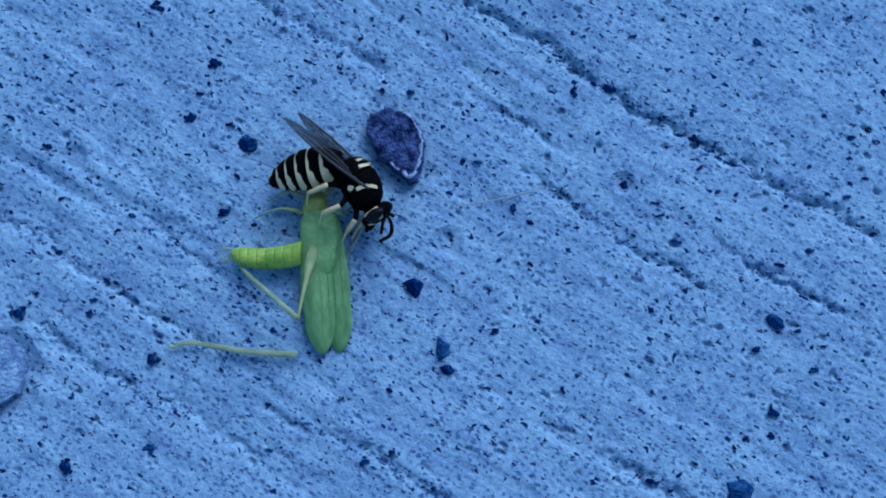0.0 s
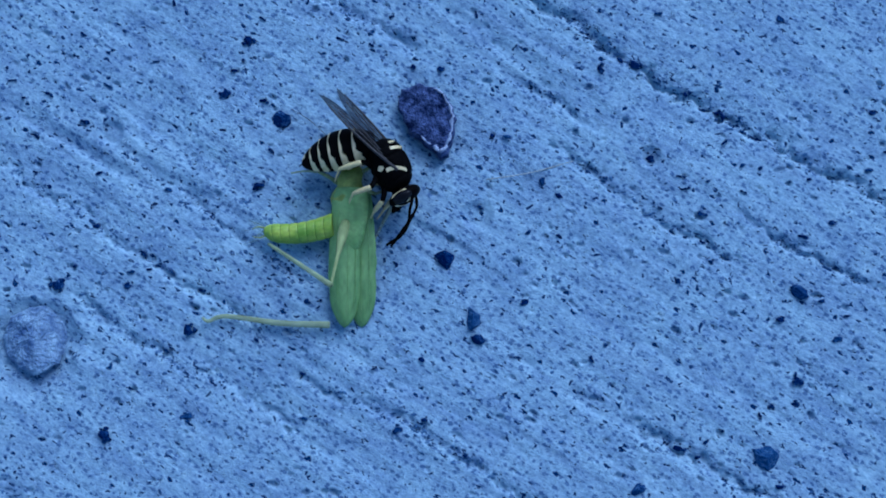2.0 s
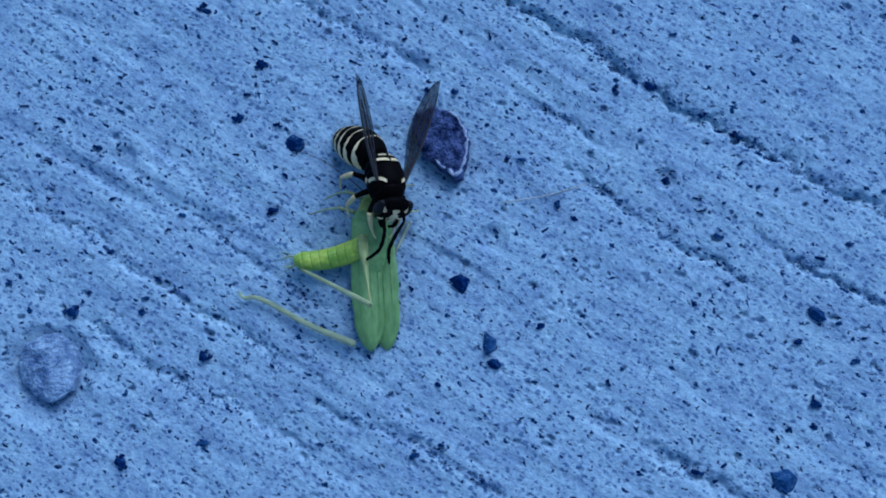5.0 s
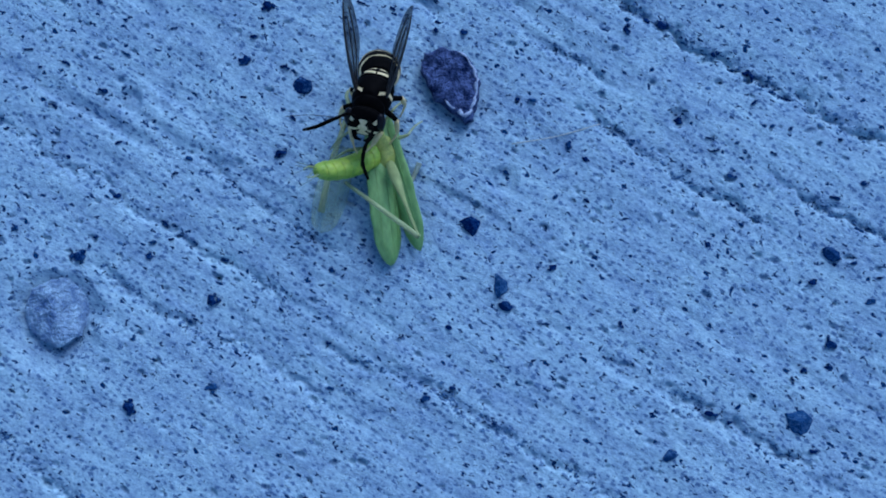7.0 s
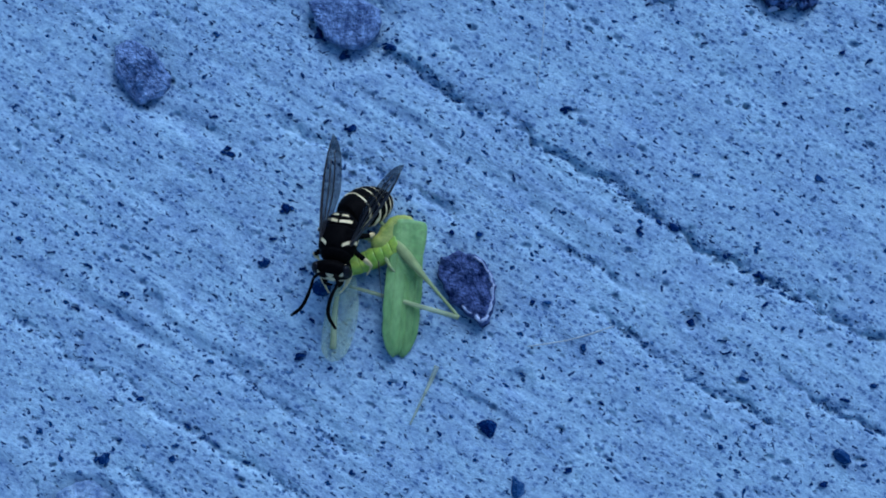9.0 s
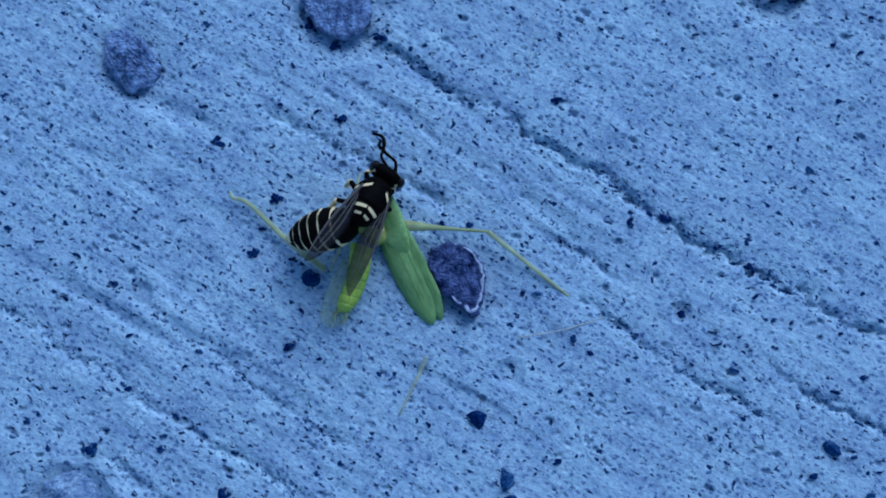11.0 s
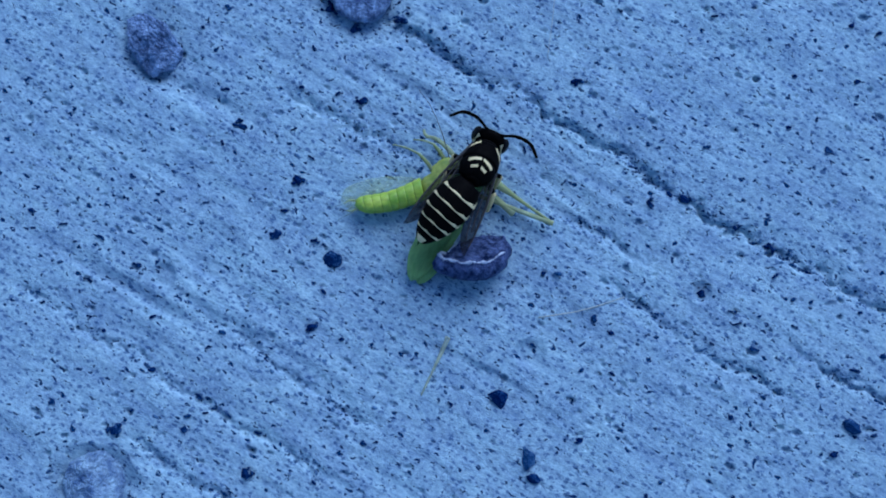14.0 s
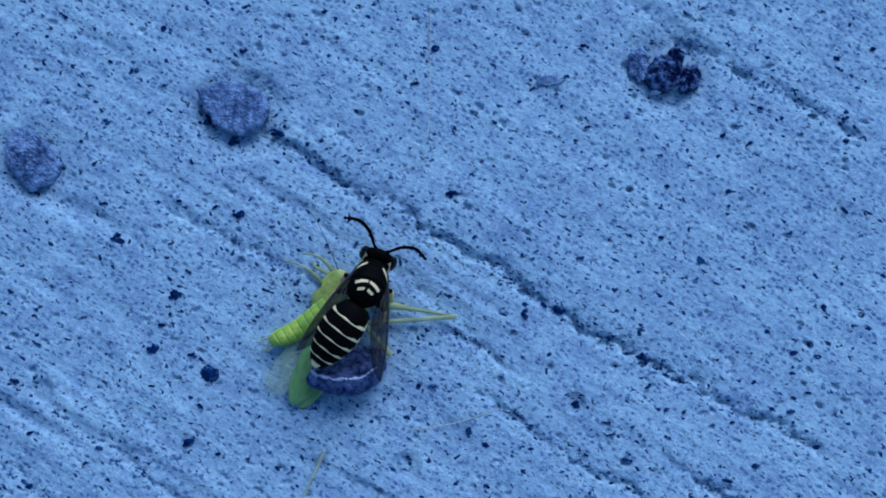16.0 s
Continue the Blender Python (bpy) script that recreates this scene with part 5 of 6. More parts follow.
    walk(antenna_left, [
        (0.00, pose(0.00384, 0.00051, 0.00063, 0.0, -6.1, -72.1)),
        (1.50, pose(0.00384, 0.00051, 0.00063, 0.0, 44.7, -13.2)),
        (3.00, pose(0.00384, 0.00051, 0.00063, 0.0, 57.8, -21.0)),
        (3.50, pose(0.00384, 0.00051, 0.00063, 0.0, 62.1, -24.7)),
        (4.30, pose(0.00384, 0.00051, 0.00063, 2.4, 56.2, -11.0)),
        (5.20, pose(0.00384, 0.00051, 0.00063, 2.0, 49.4, 1.9)),
        (6.00, pose(0.00384, 0.00051, 0.00063, 0.0, 43.5, 12.1)),
        (6.50, pose(0.00384, 0.00051, 0.00063, 0.0, 40.7, 30.9)),
        (7.00, pose(0.00384, 0.00051, 0.00063, 0.0, 42.6, 20.3)),
        (7.50, pose(0.00384, 0.00051, 0.00063, 0.0, 30.4, 56.0)),
        (8.00, pose(0.00384, 0.00051, 0.00063, 0.0, 25.0, 29.8)),
        (8.50, pose(0.00384, 0.00051, 0.00063, 0.0, 29.9, 39.1)),
        (9.00, pose(0.00384, 0.00051, 0.00063, 0.0, 30.6, 11.7)),
        (9.50, pose(0.00384, 0.00051, 0.00063, -0.0, 28.9, 21.2)),
        (10.10, pose(0.00384, 0.00051, 0.00063, -1.2, 32.3, 31.1)),
        (10.70, pose(0.00384, 0.00051, 0.00063, -1.7, 35.8, 41.2)),
        (11.30, pose(0.00384, 0.00051, 0.00063, -1.4, 39.3, 51.9)),
        (12.00, pose(0.00384, 0.00051, 0.00063, 0.0, 43.2, 65.1)),
        (12.25, pose(0.00384, 0.00051, 0.00063, 0.0, 57.7, 65.0)),
        (12.50, pose(0.00384, 0.00051, 0.00063, -0.0, 72.3, 65.0)),
        (12.75, pose(0.00384, 0.00051, 0.00063, -0.5, 64.2, 61.8)),
        (13.00, pose(0.00384, 0.00051, 0.00063, 0.0, 56.1, 59.4)),
        (13.25, pose(0.00384, 0.00051, 0.00063, 17.3, -1.6, 89.7)),
        (13.50, pose(0.00384, 0.00051, 0.00063, 0.0, -86.0, 80.0)),
        (14.00, pose(0.00384, 0.00051, 0.00063, 0.0, -30.0, 125.0)),
        (14.50, pose(0.00384, 0.00051, 0.00063, 0.0, -4.0, 92.0)),
        (15.00, pose(0.00384, 0.00051, 0.00063, 0.0, -86.0, 60.0)),
        (15.50, pose(0.00384, 0.00051, 0.00063, 0.0, -30.0, 90.0)),
        (16.00, pose(0.00384, 0.00051, 0.00063, 0.0, -45.0, 100.0)),
    ])
    walk(antenna_right, [
        (0.00, pose(0.00384, -0.00051, 0.00063, 0.0, -4.2, -73.5)),
        (1.50, pose(0.00384, -0.00051, 0.00063, 0.0, 52.6, -17.5)),
        (3.00, pose(0.00384, -0.00051, 0.00063, 0.0, 60.9, -23.5)),
        (3.50, pose(0.00384, -0.00051, 0.00063, -0.0, 66.5, -29.5)),
        (4.30, pose(0.00384, -0.00051, 0.00063, -0.9, 57.6, -33.1)),
        (5.20, pose(0.00384, -0.00051, 0.00063, -0.7, 47.7, -36.0)),
        (6.00, pose(0.00384, -0.00051, 0.00063, 0.0, 38.8, -38.3)),
        (6.50, pose(0.00384, -0.00051, 0.00063, -0.0, 37.2, -43.8)),
        (7.00, pose(0.00384, -0.00051, 0.00063, 0.0, 18.8, -82.6)),
        (7.50, pose(0.00384, -0.00051, 0.00063, 0.0, 17.4, -69.6)),
        (8.00, pose(0.00384, -0.00051, 0.00063, 0.0, 17.4, -14.0)),
        (8.50, pose(0.00384, -0.00051, 0.00063, -0.0, 22.7, 5.6)),
        (9.00, pose(0.00384, -0.00051, 0.00063, 0.0, 23.6, -39.3)),
        (9.50, pose(0.00384, -0.00051, 0.00063, 0.0, 28.6, -23.9)),
        (10.10, pose(0.00384, -0.00051, 0.00063, -3.9, 32.3, 0.0)),
        (10.70, pose(0.00384, -0.00051, 0.00063, -5.8, 37.1, 24.9)),
        (11.30, pose(0.00384, -0.00051, 0.00063, -5.0, 42.1, 51.5)),
        (12.00, pose(0.00384, -0.00051, 0.00063, 0.0, 46.7, 85.3)),
        (12.25, pose(0.00384, -0.00051, 0.00063, 3.1, 54.3, 61.2)),
        (12.50, pose(0.00384, -0.00051, 0.00063, 0.0, 62.0, 32.1)),
        (12.75, pose(0.00384, -0.00051, 0.00063, 3.3, 10.8, 39.5)),
        (13.00, pose(0.00384, -0.00051, 0.00063, 0.0, -62.0, 45.7)),
        (13.25, pose(0.00384, -0.00051, 0.00063, -10.5, -55.5, 13.1)),
        (13.50, pose(0.00384, -0.00051, 0.00063, 0.0, -86.0, -80.0)),
        (14.00, pose(0.00384, -0.00051, 0.00063, 0.0, -30.0, -125.0)),
        (14.50, pose(0.00384, -0.00051, 0.00063, 0.0, -60.0, -75.0)),
        (15.00, pose(0.00384, -0.00051, 0.00063, 0.0, -68.0, -50.0)),
        (15.50, pose(0.00384, -0.00051, 0.00063, 0.0, -30.0, -65.0)),
        (16.00, pose(0.00384, -0.00051, 0.00063, 0.0, -45.0, -115.0)),
    ])
    walk(prey, [
        (0.00, pose(-0.00600, 0.01002, 0.00160, 0.0, -0.0, 0.0)),
        (1.50, pose(-0.00612, 0.01015, 0.00160, 0.0, -0.0, 0.0)),
        (3.00, pose(-0.00548, 0.00982, 0.00160, 0.0, -0.0, 0.0)),
        (3.50, pose(-0.00538, 0.00988, 0.00160, 0.0, -0.0, 0.0)),
        (4.30, pose(-0.00533, 0.00968, 0.00160, 0.0, -0.0, 0.0)),
        (5.20, pose(-0.00527, 0.00946, 0.00160, 0.0, -0.0, 0.0)),
        (6.00, pose(-0.00521, 0.00926, 0.00160, 0.0, -0.0, 0.0)),
        (6.50, pose(-0.00582, 0.00965, 0.00160, 0.0, -0.0, 0.0)),
        (7.00, pose(-0.00532, 0.01072, 0.00160, 0.0, -0.0, 0.0)),
        (7.50, pose(-0.00507, 0.01481, 0.00160, 0.0, -0.0, 0.0)),
        (8.00, pose(-0.00527, 0.01698, 0.00160, 0.0, -0.0, 0.0)),
        (8.50, pose(-0.00551, 0.02063, 0.00160, 0.0, -0.0, 0.0)),
        (9.00, pose(-0.00555, 0.02228, 0.00160, 0.0, -0.0, 0.0)),
        (9.50, pose(-0.00464, 0.02186, 0.00160, 0.0, -0.0, 0.0)),
        (10.10, pose(-0.00564, 0.02232, 0.00160, 0.0, -0.0, 0.0)),
        (10.70, pose(-0.00664, 0.02277, 0.00160, 0.0, -0.0, 0.0)),
        (11.30, pose(-0.00763, 0.02323, 0.00160, 0.0, -0.0, 0.0)),
        (12.00, pose(-0.00880, 0.02376, 0.00160, 0.0, -0.0, 0.0)),
        (12.25, pose(-0.00867, 0.02376, 0.00160, 0.0, -0.0, 0.0)),
        (12.50, pose(-0.00855, 0.02376, 0.00160, 0.0, -0.0, 0.0)),
        (12.75, pose(-0.00571, 0.02498, 0.00160, 0.0, -0.0, 0.0)),
        (13.00, pose(-0.00288, 0.02620, 0.00160, 0.0, -0.0, 0.0)),
        (13.25, pose(-0.00211, 0.02583, 0.00160, 0.0, -0.0, 0.0)),
        (13.50, pose(-0.00134, 0.02547, 0.00160, 0.0, -0.0, 0.0)),
        (14.50, pose(-0.00105, 0.02535, 0.00160, 0.0, -0.0, 0.0)),
        (15.50, pose(-0.00126, 0.02478, 0.00160, 0.0, -0.0, 0.0)),
        (16.00, pose(0.00057, 0.02552, 0.00160, 0.0, -0.0, 0.0)),
    ])
    walk(prey_thorax, [
        (0.00, pose(-0.00001, 0.00002, -0.00010, 0.0, -5.0, 88.7)),
        (1.50, pose(-0.00001, 0.00002, -0.00010, 0.0, -5.0, 70.4)),
        (3.00, pose(-0.00001, 0.00002, -0.00010, 0.0, -5.0, 73.6)),
        (3.50, pose(-0.00001, 0.00002, -0.00010, 0.0, -5.0, 73.9)),
        (4.30, pose(-0.00001, 0.00002, -0.00010, 0.0, -5.0, 78.4)),
        (5.20, pose(-0.00001, 0.00002, -0.00010, 0.0, -5.0, 83.4)),
        (6.00, pose(-0.00001, 0.00002, -0.00010, 0.0, -5.0, 87.9)),
        (6.50, pose(-0.00001, 0.00002, -0.00010, 0.0, -5.0, 87.7)),
        (7.00, pose(-0.00001, 0.00002, -0.00010, 0.0, -5.0, 106.1)),
        (7.50, pose(-0.00001, 0.00002, -0.00010, 0.0, -5.0, 131.6)),
        (8.00, pose(-0.00001, 0.00002, -0.00010, 0.0, -5.0, -166.8)),
        (8.50, pose(-0.00001, 0.00001, -0.00010, 0.0, -5.0, -138.0)),
        (9.00, pose(-0.00001, 0.00001, -0.00010, 0.0, -5.0, -144.4)),
        (9.50, pose(-0.00001, 0.00001, -0.00010, 0.0, -5.0, 162.7)),
        (10.10, pose(-0.00001, 0.00001, -0.00010, 0.0, -5.0, 153.4)),
        (10.70, pose(-0.00001, 0.00001, -0.00010, -0.0, -5.0, 144.1)),
        (11.30, pose(-0.00001, 0.00001, -0.00010, -0.0, -5.0, 134.7)),
        (12.00, pose(-0.00001, 0.00001, -0.00010, 0.0, -5.0, 123.8)),
        (12.25, pose(-0.00001, 0.00001, -0.00010, 0.0, -5.0, 118.6)),
        (12.50, pose(-0.00001, 0.00001, -0.00010, 0.0, -5.0, 113.5)),
        (12.75, pose(-0.00000, 0.00002, -0.00010, 0.0, -5.0, 109.1)),
        (13.00, pose(-0.00000, 0.00002, -0.00010, 0.0, -5.0, 104.8)),
        (13.25, pose(0.00000, 0.00002, -0.00010, 0.0, -5.0, 75.0)),
        (13.50, pose(0.00000, 0.00002, -0.00010, 0.0, -5.0, 45.3)),
        (14.50, pose(-0.00000, 0.00002, -0.00010, 0.0, -5.0, 53.2)),
        (15.50, pose(-0.00001, 0.00001, -0.00010, 0.0, -5.0, 50.0)),
        (16.00, pose(-0.00001, 0.00001, -0.00010, 0.0, -5.0, 54.0)),
    ])
    walk(tegmen_left, [
        (0.00, pose(0.00096, -0.00054, -0.00035, 12.0, 4.0, -86.4)),
        (1.50, pose(0.00095, -0.00087, -0.00035, 12.0, 4.0, -88.3)),
        (3.00, pose(0.00059, -0.00090, -0.00035, 12.0, 4.0, -94.8)),
        (3.50, pose(0.00060, -0.00090, -0.00035, 12.0, 4.0, -94.0)),
        (4.30, pose(0.00057, -0.00053, -0.00035, 12.0, 4.0, -90.9)),
        (5.20, pose(0.00054, -0.00012, -0.00035, 12.0, 4.0, -87.4)),
        (6.00, pose(0.00052, 0.00024, -0.00035, 12.0, 4.0, -84.2)),
        (6.50, pose(0.00048, 0.00075, -0.00010, 25.0, 3.0, -84.4)),
        (7.00, pose(0.00026, 0.00231, -0.00010, 45.0, 3.0, -76.7)),
        (7.50, pose(0.00092, 0.00330, -0.00010, 58.0, 3.0, -68.4)),
        (8.00, pose(0.00207, 0.00303, -0.00035, 12.0, 4.0, -90.8)),
        (8.50, pose(0.00180, 0.00294, -0.00035, 12.0, 4.0, -90.7)),
        (9.00, pose(0.00213, 0.00105, -0.00035, 12.0, 4.0, -97.1)),
        (9.50, pose(0.00028, 0.00181, -0.00035, 12.0, 4.0, -76.9)),
        (10.10, pose(0.00090, 0.00183, -0.00027, 24.0, 5.3, -72.7)),
        (10.70, pose(0.00151, 0.00184, -0.00019, 36.0, 5.8, -68.3)),
        (11.30, pose(0.00213, 0.00185, -0.00011, 48.1, 5.3, -64.0)),
        (12.00, pose(0.00285, 0.00187, -0.00002, 62.0, 3.6, -59.1)),
        (12.25, pose(0.00285, 0.00156, -0.00002, 62.0, 3.6, -60.7)),
        (12.50, pose(0.00284, 0.00125, -0.00002, 62.0, 3.6, -62.2)),
        (12.75, pose(0.00139, 0.00101, -0.00002, 62.0, 3.6, -67.3)),
        (13.00, pose(-0.00006, 0.00076, -0.00002, 62.0, 3.6, -72.5)),
        (13.25, pose(0.00171, 0.00098, -0.00018, 37.1, 8.8, -94.7)),
        (13.50, pose(0.00349, 0.00119, -0.00035, 12.0, 4.0, -117.0)),
        (14.50, pose(0.00313, 0.00060, -0.00035, 12.0, 4.0, -119.4)),
        (15.50, pose(0.00328, 0.00057, -0.00035, 12.0, 4.0, -121.0)),
        (16.00, pose(0.00254, -0.00054, -0.00035, 12.0, 4.0, -120.8)),
    ])
    wing_case_rows = [
        (0.00, pose(-0.00027, -0.00065, 0.00035, -8.1, 4.0, -87.9)),
        (1.50, pose(-0.00029, -0.00094, 0.00035, -8.1, 4.0, -89.8)),
        (3.00, pose(-0.00064, -0.00084, 0.00035, -8.1, 4.0, -96.3)),
        (3.50, pose(-0.00064, -0.00085, 0.00035, -8.1, 4.0, -95.5)),
        (4.30, pose(-0.00066, -0.00055, 0.00035, -8.1, 4.0, -92.4)),
        (5.20, pose(-0.00069, -0.00022, 0.00035, -8.1, 4.0, -88.9)),
        (6.00, pose(-0.00071, 0.00008, 0.00035, -8.1, 4.0, -85.7)),
        (6.50, pose(-0.00067, 0.00085, 0.00035, -8.1, 4.0, -82.3)),
        (7.00, pose(-0.00019, 0.00126, 0.00035, -32.0, 4.0, -86.5)),
        (7.50, pose(0.00108, 0.00307, 0.00035, -52.0, 4.0, -103.9)),
        (8.00, pose(0.00167, 0.00299, 0.00035, -24.0, 4.0, -92.3)),
        (8.50, pose(0.00140, 0.00290, 0.00035, -8.1, 4.0, -92.2)),
        (9.00, pose(0.00173, 0.00105, 0.00035, -30.0, 4.0, -98.6)),
        (9.50, pose(-0.00010, 0.00168, 0.00035, -32.0, 4.0, -78.4)),
        (10.10, pose(0.00045, 0.00163, 0.00030, 3.9, 5.6, -74.2)),
        (10.70, pose(0.00099, 0.00157, 0.00024, 15.9, 6.4, -69.7)),
        (11.30, pose(0.00154, 0.00152, 0.00019, 28.0, 6.2, -65.2)),
        (12.00, pose(0.00217, 0.00146, 0.00013, 42.0, 4.8, -60.1)),
        (12.25, pose(0.00216, 0.00117, 0.00013, 42.0, 4.8, -61.6)),
        (12.50, pose(0.00214, 0.00088, 0.00013, 42.0, 4.8, -63.1)),
        (12.75, pose(0.00066, 0.00070, 0.00013, 42.0, 4.8, -68.3)),
        (13.00, pose(-0.00082, 0.00052, 0.00013, 42.0, 4.8, -73.5)),
        (13.25, pose(0.00115, 0.00093, 0.00024, 16.9, 9.4, -96.1)),
        (13.50, pose(0.00311, 0.00134, 0.00035, -8.1, 4.0, -118.5)),
        (14.50, pose(0.00276, 0.00075, 0.00035, -8.1, 4.0, -120.9)),
        (15.50, pose(0.00292, 0.00074, 0.00035, -8.1, 4.0, -122.5)),
        (16.00, pose(0.00217, -0.00038, 0.00035, -8.1, 4.0, -122.3)),
    ]
    walk(tegmen_right, wing_case_rows)
    walk(prey_pronotum, [(t, m @ pose(0.0006, 0.0005, 0.0003, 8, 0, 0)) for t, m in wing_case_rows])
    walk(prey_hind_wing, [
        (0.00, pose(-0.00076, -0.00421, -0.00095, -0.0, 4.0, -86.9)),
        (1.50, pose(-0.00077, -0.00451, -0.00095, -0.0, 4.0, -88.8)),
        (3.00, pose(-0.00113, -0.00448, -0.00095, 0.0, 4.0, -95.3)),
        (3.50, pose(-0.00112, -0.00448, -0.00095, 0.0, 4.0, -94.5)),
        (4.30, pose(-0.00004, -0.00055, -0.00095, -0.0, 4.0, -91.4)),
        (5.20, pose(-0.00007, -0.00018, -0.00095, -0.0, 4.0, -87.9)),
        (6.00, pose(-0.00010, 0.00015, -0.00095, -0.0, 4.0, -84.7)),
        (6.50, pose(-0.00006, 0.00096, -0.00095, -0.0, 4.0, -81.3)),
        (7.00, pose(-0.00356, -0.00001, -0.00040, 0.0, 3.0, -108.4)),
        (7.50, pose(-0.00424, 0.00092, -0.00040, 0.0, 3.0, -100.8)),
        (8.00, pose(-0.00408, -0.00109, -0.00040, 0.0, 3.0, -96.5)),
        (8.50, pose(-0.00419, -0.00204, -0.00040, 0.0, 3.0, -97.5)),
        (9.00, pose(-0.00431, -0.00380, -0.00040, 0.0, 3.0, -105.7)),
        (9.50, pose(-0.00310, -0.00330, -0.00040, 0.0, 3.0, -106.1)),
        (10.10, pose(-0.00197, -0.00308, -0.00040, 0.0, 3.0, -110.6)),
        (10.70, pose(-0.00085, -0.00286, -0.00040, 0.0, 3.0, -115.1)),
        (11.30, pose(0.00028, -0.00264, -0.00040, 0.0, 3.0, -119.5)),
        (12.00, pose(0.00160, -0.00238, -0.00040, 0.0, 3.0, -124.7)),
        (12.25, pose(0.00290, -0.00261, -0.00040, 0.0, 3.0, -156.3)),
        (12.50, pose(0.00419, -0.00284, -0.00040, 0.0, 3.0, 172.1)),
        (12.75, pose(0.00256, -0.00334, -0.00040, 0.0, 3.0, -169.2)),
        (13.00, pose(0.00093, -0.00384, -0.00040, 0.0, 3.0, -150.4)),
        (13.25, pose(-0.00072, -0.00211, -0.00040, 0.0, 3.0, -167.0)),
        (13.50, pose(-0.00237, -0.00039, -0.00040, 0.0, 3.0, 176.5)),
        (14.50, pose(-0.00067, -0.00136, -0.00040, 0.0, 3.0, -161.3)),
        (15.50, pose(0.00123, -0.00034, -0.00040, 0.0, 3.0, -155.8)),
        (16.00, pose(-0.00115, -0.00402, -0.00040, 0.0, 3.0, -134.4)),
    ])
    walk(prey_abdomen, [
        (0.00, pose(-0.00149, -0.00408, 0.00000, 0.0, 3.0, 178.6)),
        (1.50, pose(-0.00173, -0.00416, 0.00000, 0.0, 3.0, -178.4)),
        (3.00, pose(-0.00197, -0.00372, 0.00000, 0.0, 3.0, -175.1)),
        (3.50, pose(-0.00241, -0.00389, 0.00000, 0.0, 3.0, -178.6)),
        (4.30, pose(-0.00168, -0.00357, 0.00000, -0.0, 3.0, -175.0)),
        (5.20, pose(-0.00085, -0.00321, 0.00000, -0.0, 3.0, -171.0)),
        (6.00, pose(-0.00011, -0.00289, 0.00000, 0.0, 3.0, -167.4)),
        (6.50, pose(0.00067, -0.00177, 0.00000, 0.0, 3.0, -151.0)),
        (7.00, pose(-0.00060, -0.00117, 0.00040, 0.0, -35.0, -159.1)),
        (7.50, pose(-0.00160, -0.00020, -0.00060, 0.0, -66.0, 172.2)),
        (8.00, pose(0.00145, 0.00076, 0.00000, 0.0, 3.0, -166.8)),
        (8.50, pose(0.00109, -0.00122, 0.00000, 0.0, 3.0, -158.3)),
        (9.00, pose(0.00084, -0.00064, 0.00000, 0.0, 3.0, -160.9)),
        (9.50, pose(-0.00124, -0.00169, 0.00000, 0.0, 3.0, -148.6)),
        (10.10, pose(-0.00091, -0.00199, 0.00000, -0.0, 3.0, -132.8)),
        (10.70, pose(-0.00057, -0.00229, 0.00000, -0.0, 3.0, -117.1)),
        (11.30, pose(-0.00024, -0.00258, 0.00000, 0.0, 3.0, -101.3)),
        (12.00, pose(0.00016, -0.00293, 0.00000, -0.0, 3.0, -82.9)),
        (12.25, pose(0.00016, -0.00270, 0.00000, 0.0, 3.0, -77.1)),
        (12.50, pose(0.00017, -0.00247, 0.00000, -0.0, 3.0, -71.4)),
        (12.75, pose(0.00122, -0.00175, 0.00000, 0.0, 3.0, -107.4)),
        (13.00, pose(0.00150, 0.00170, 0.00180, 0.0, 3.0, -120.0)),
        (13.25, pose(-0.00006, -0.00089, 0.00000, 0.0, 3.0, -157.3)),
        (13.50, pose(-0.00239, -0.00074, 0.00000, 0.0, 3.0, -171.1)),
        (14.50, pose(-0.00143, -0.00167, 0.00000, 0.0, 3.0, -168.3)),
        (15.50, pose(0.00010, -0.00030, 0.00000, 0.0, 3.0, -160.7)),
        (16.00, pose(-0.00068, -0.00172, 0.00000, 0.0, 3.0, -151.4)),
    ])
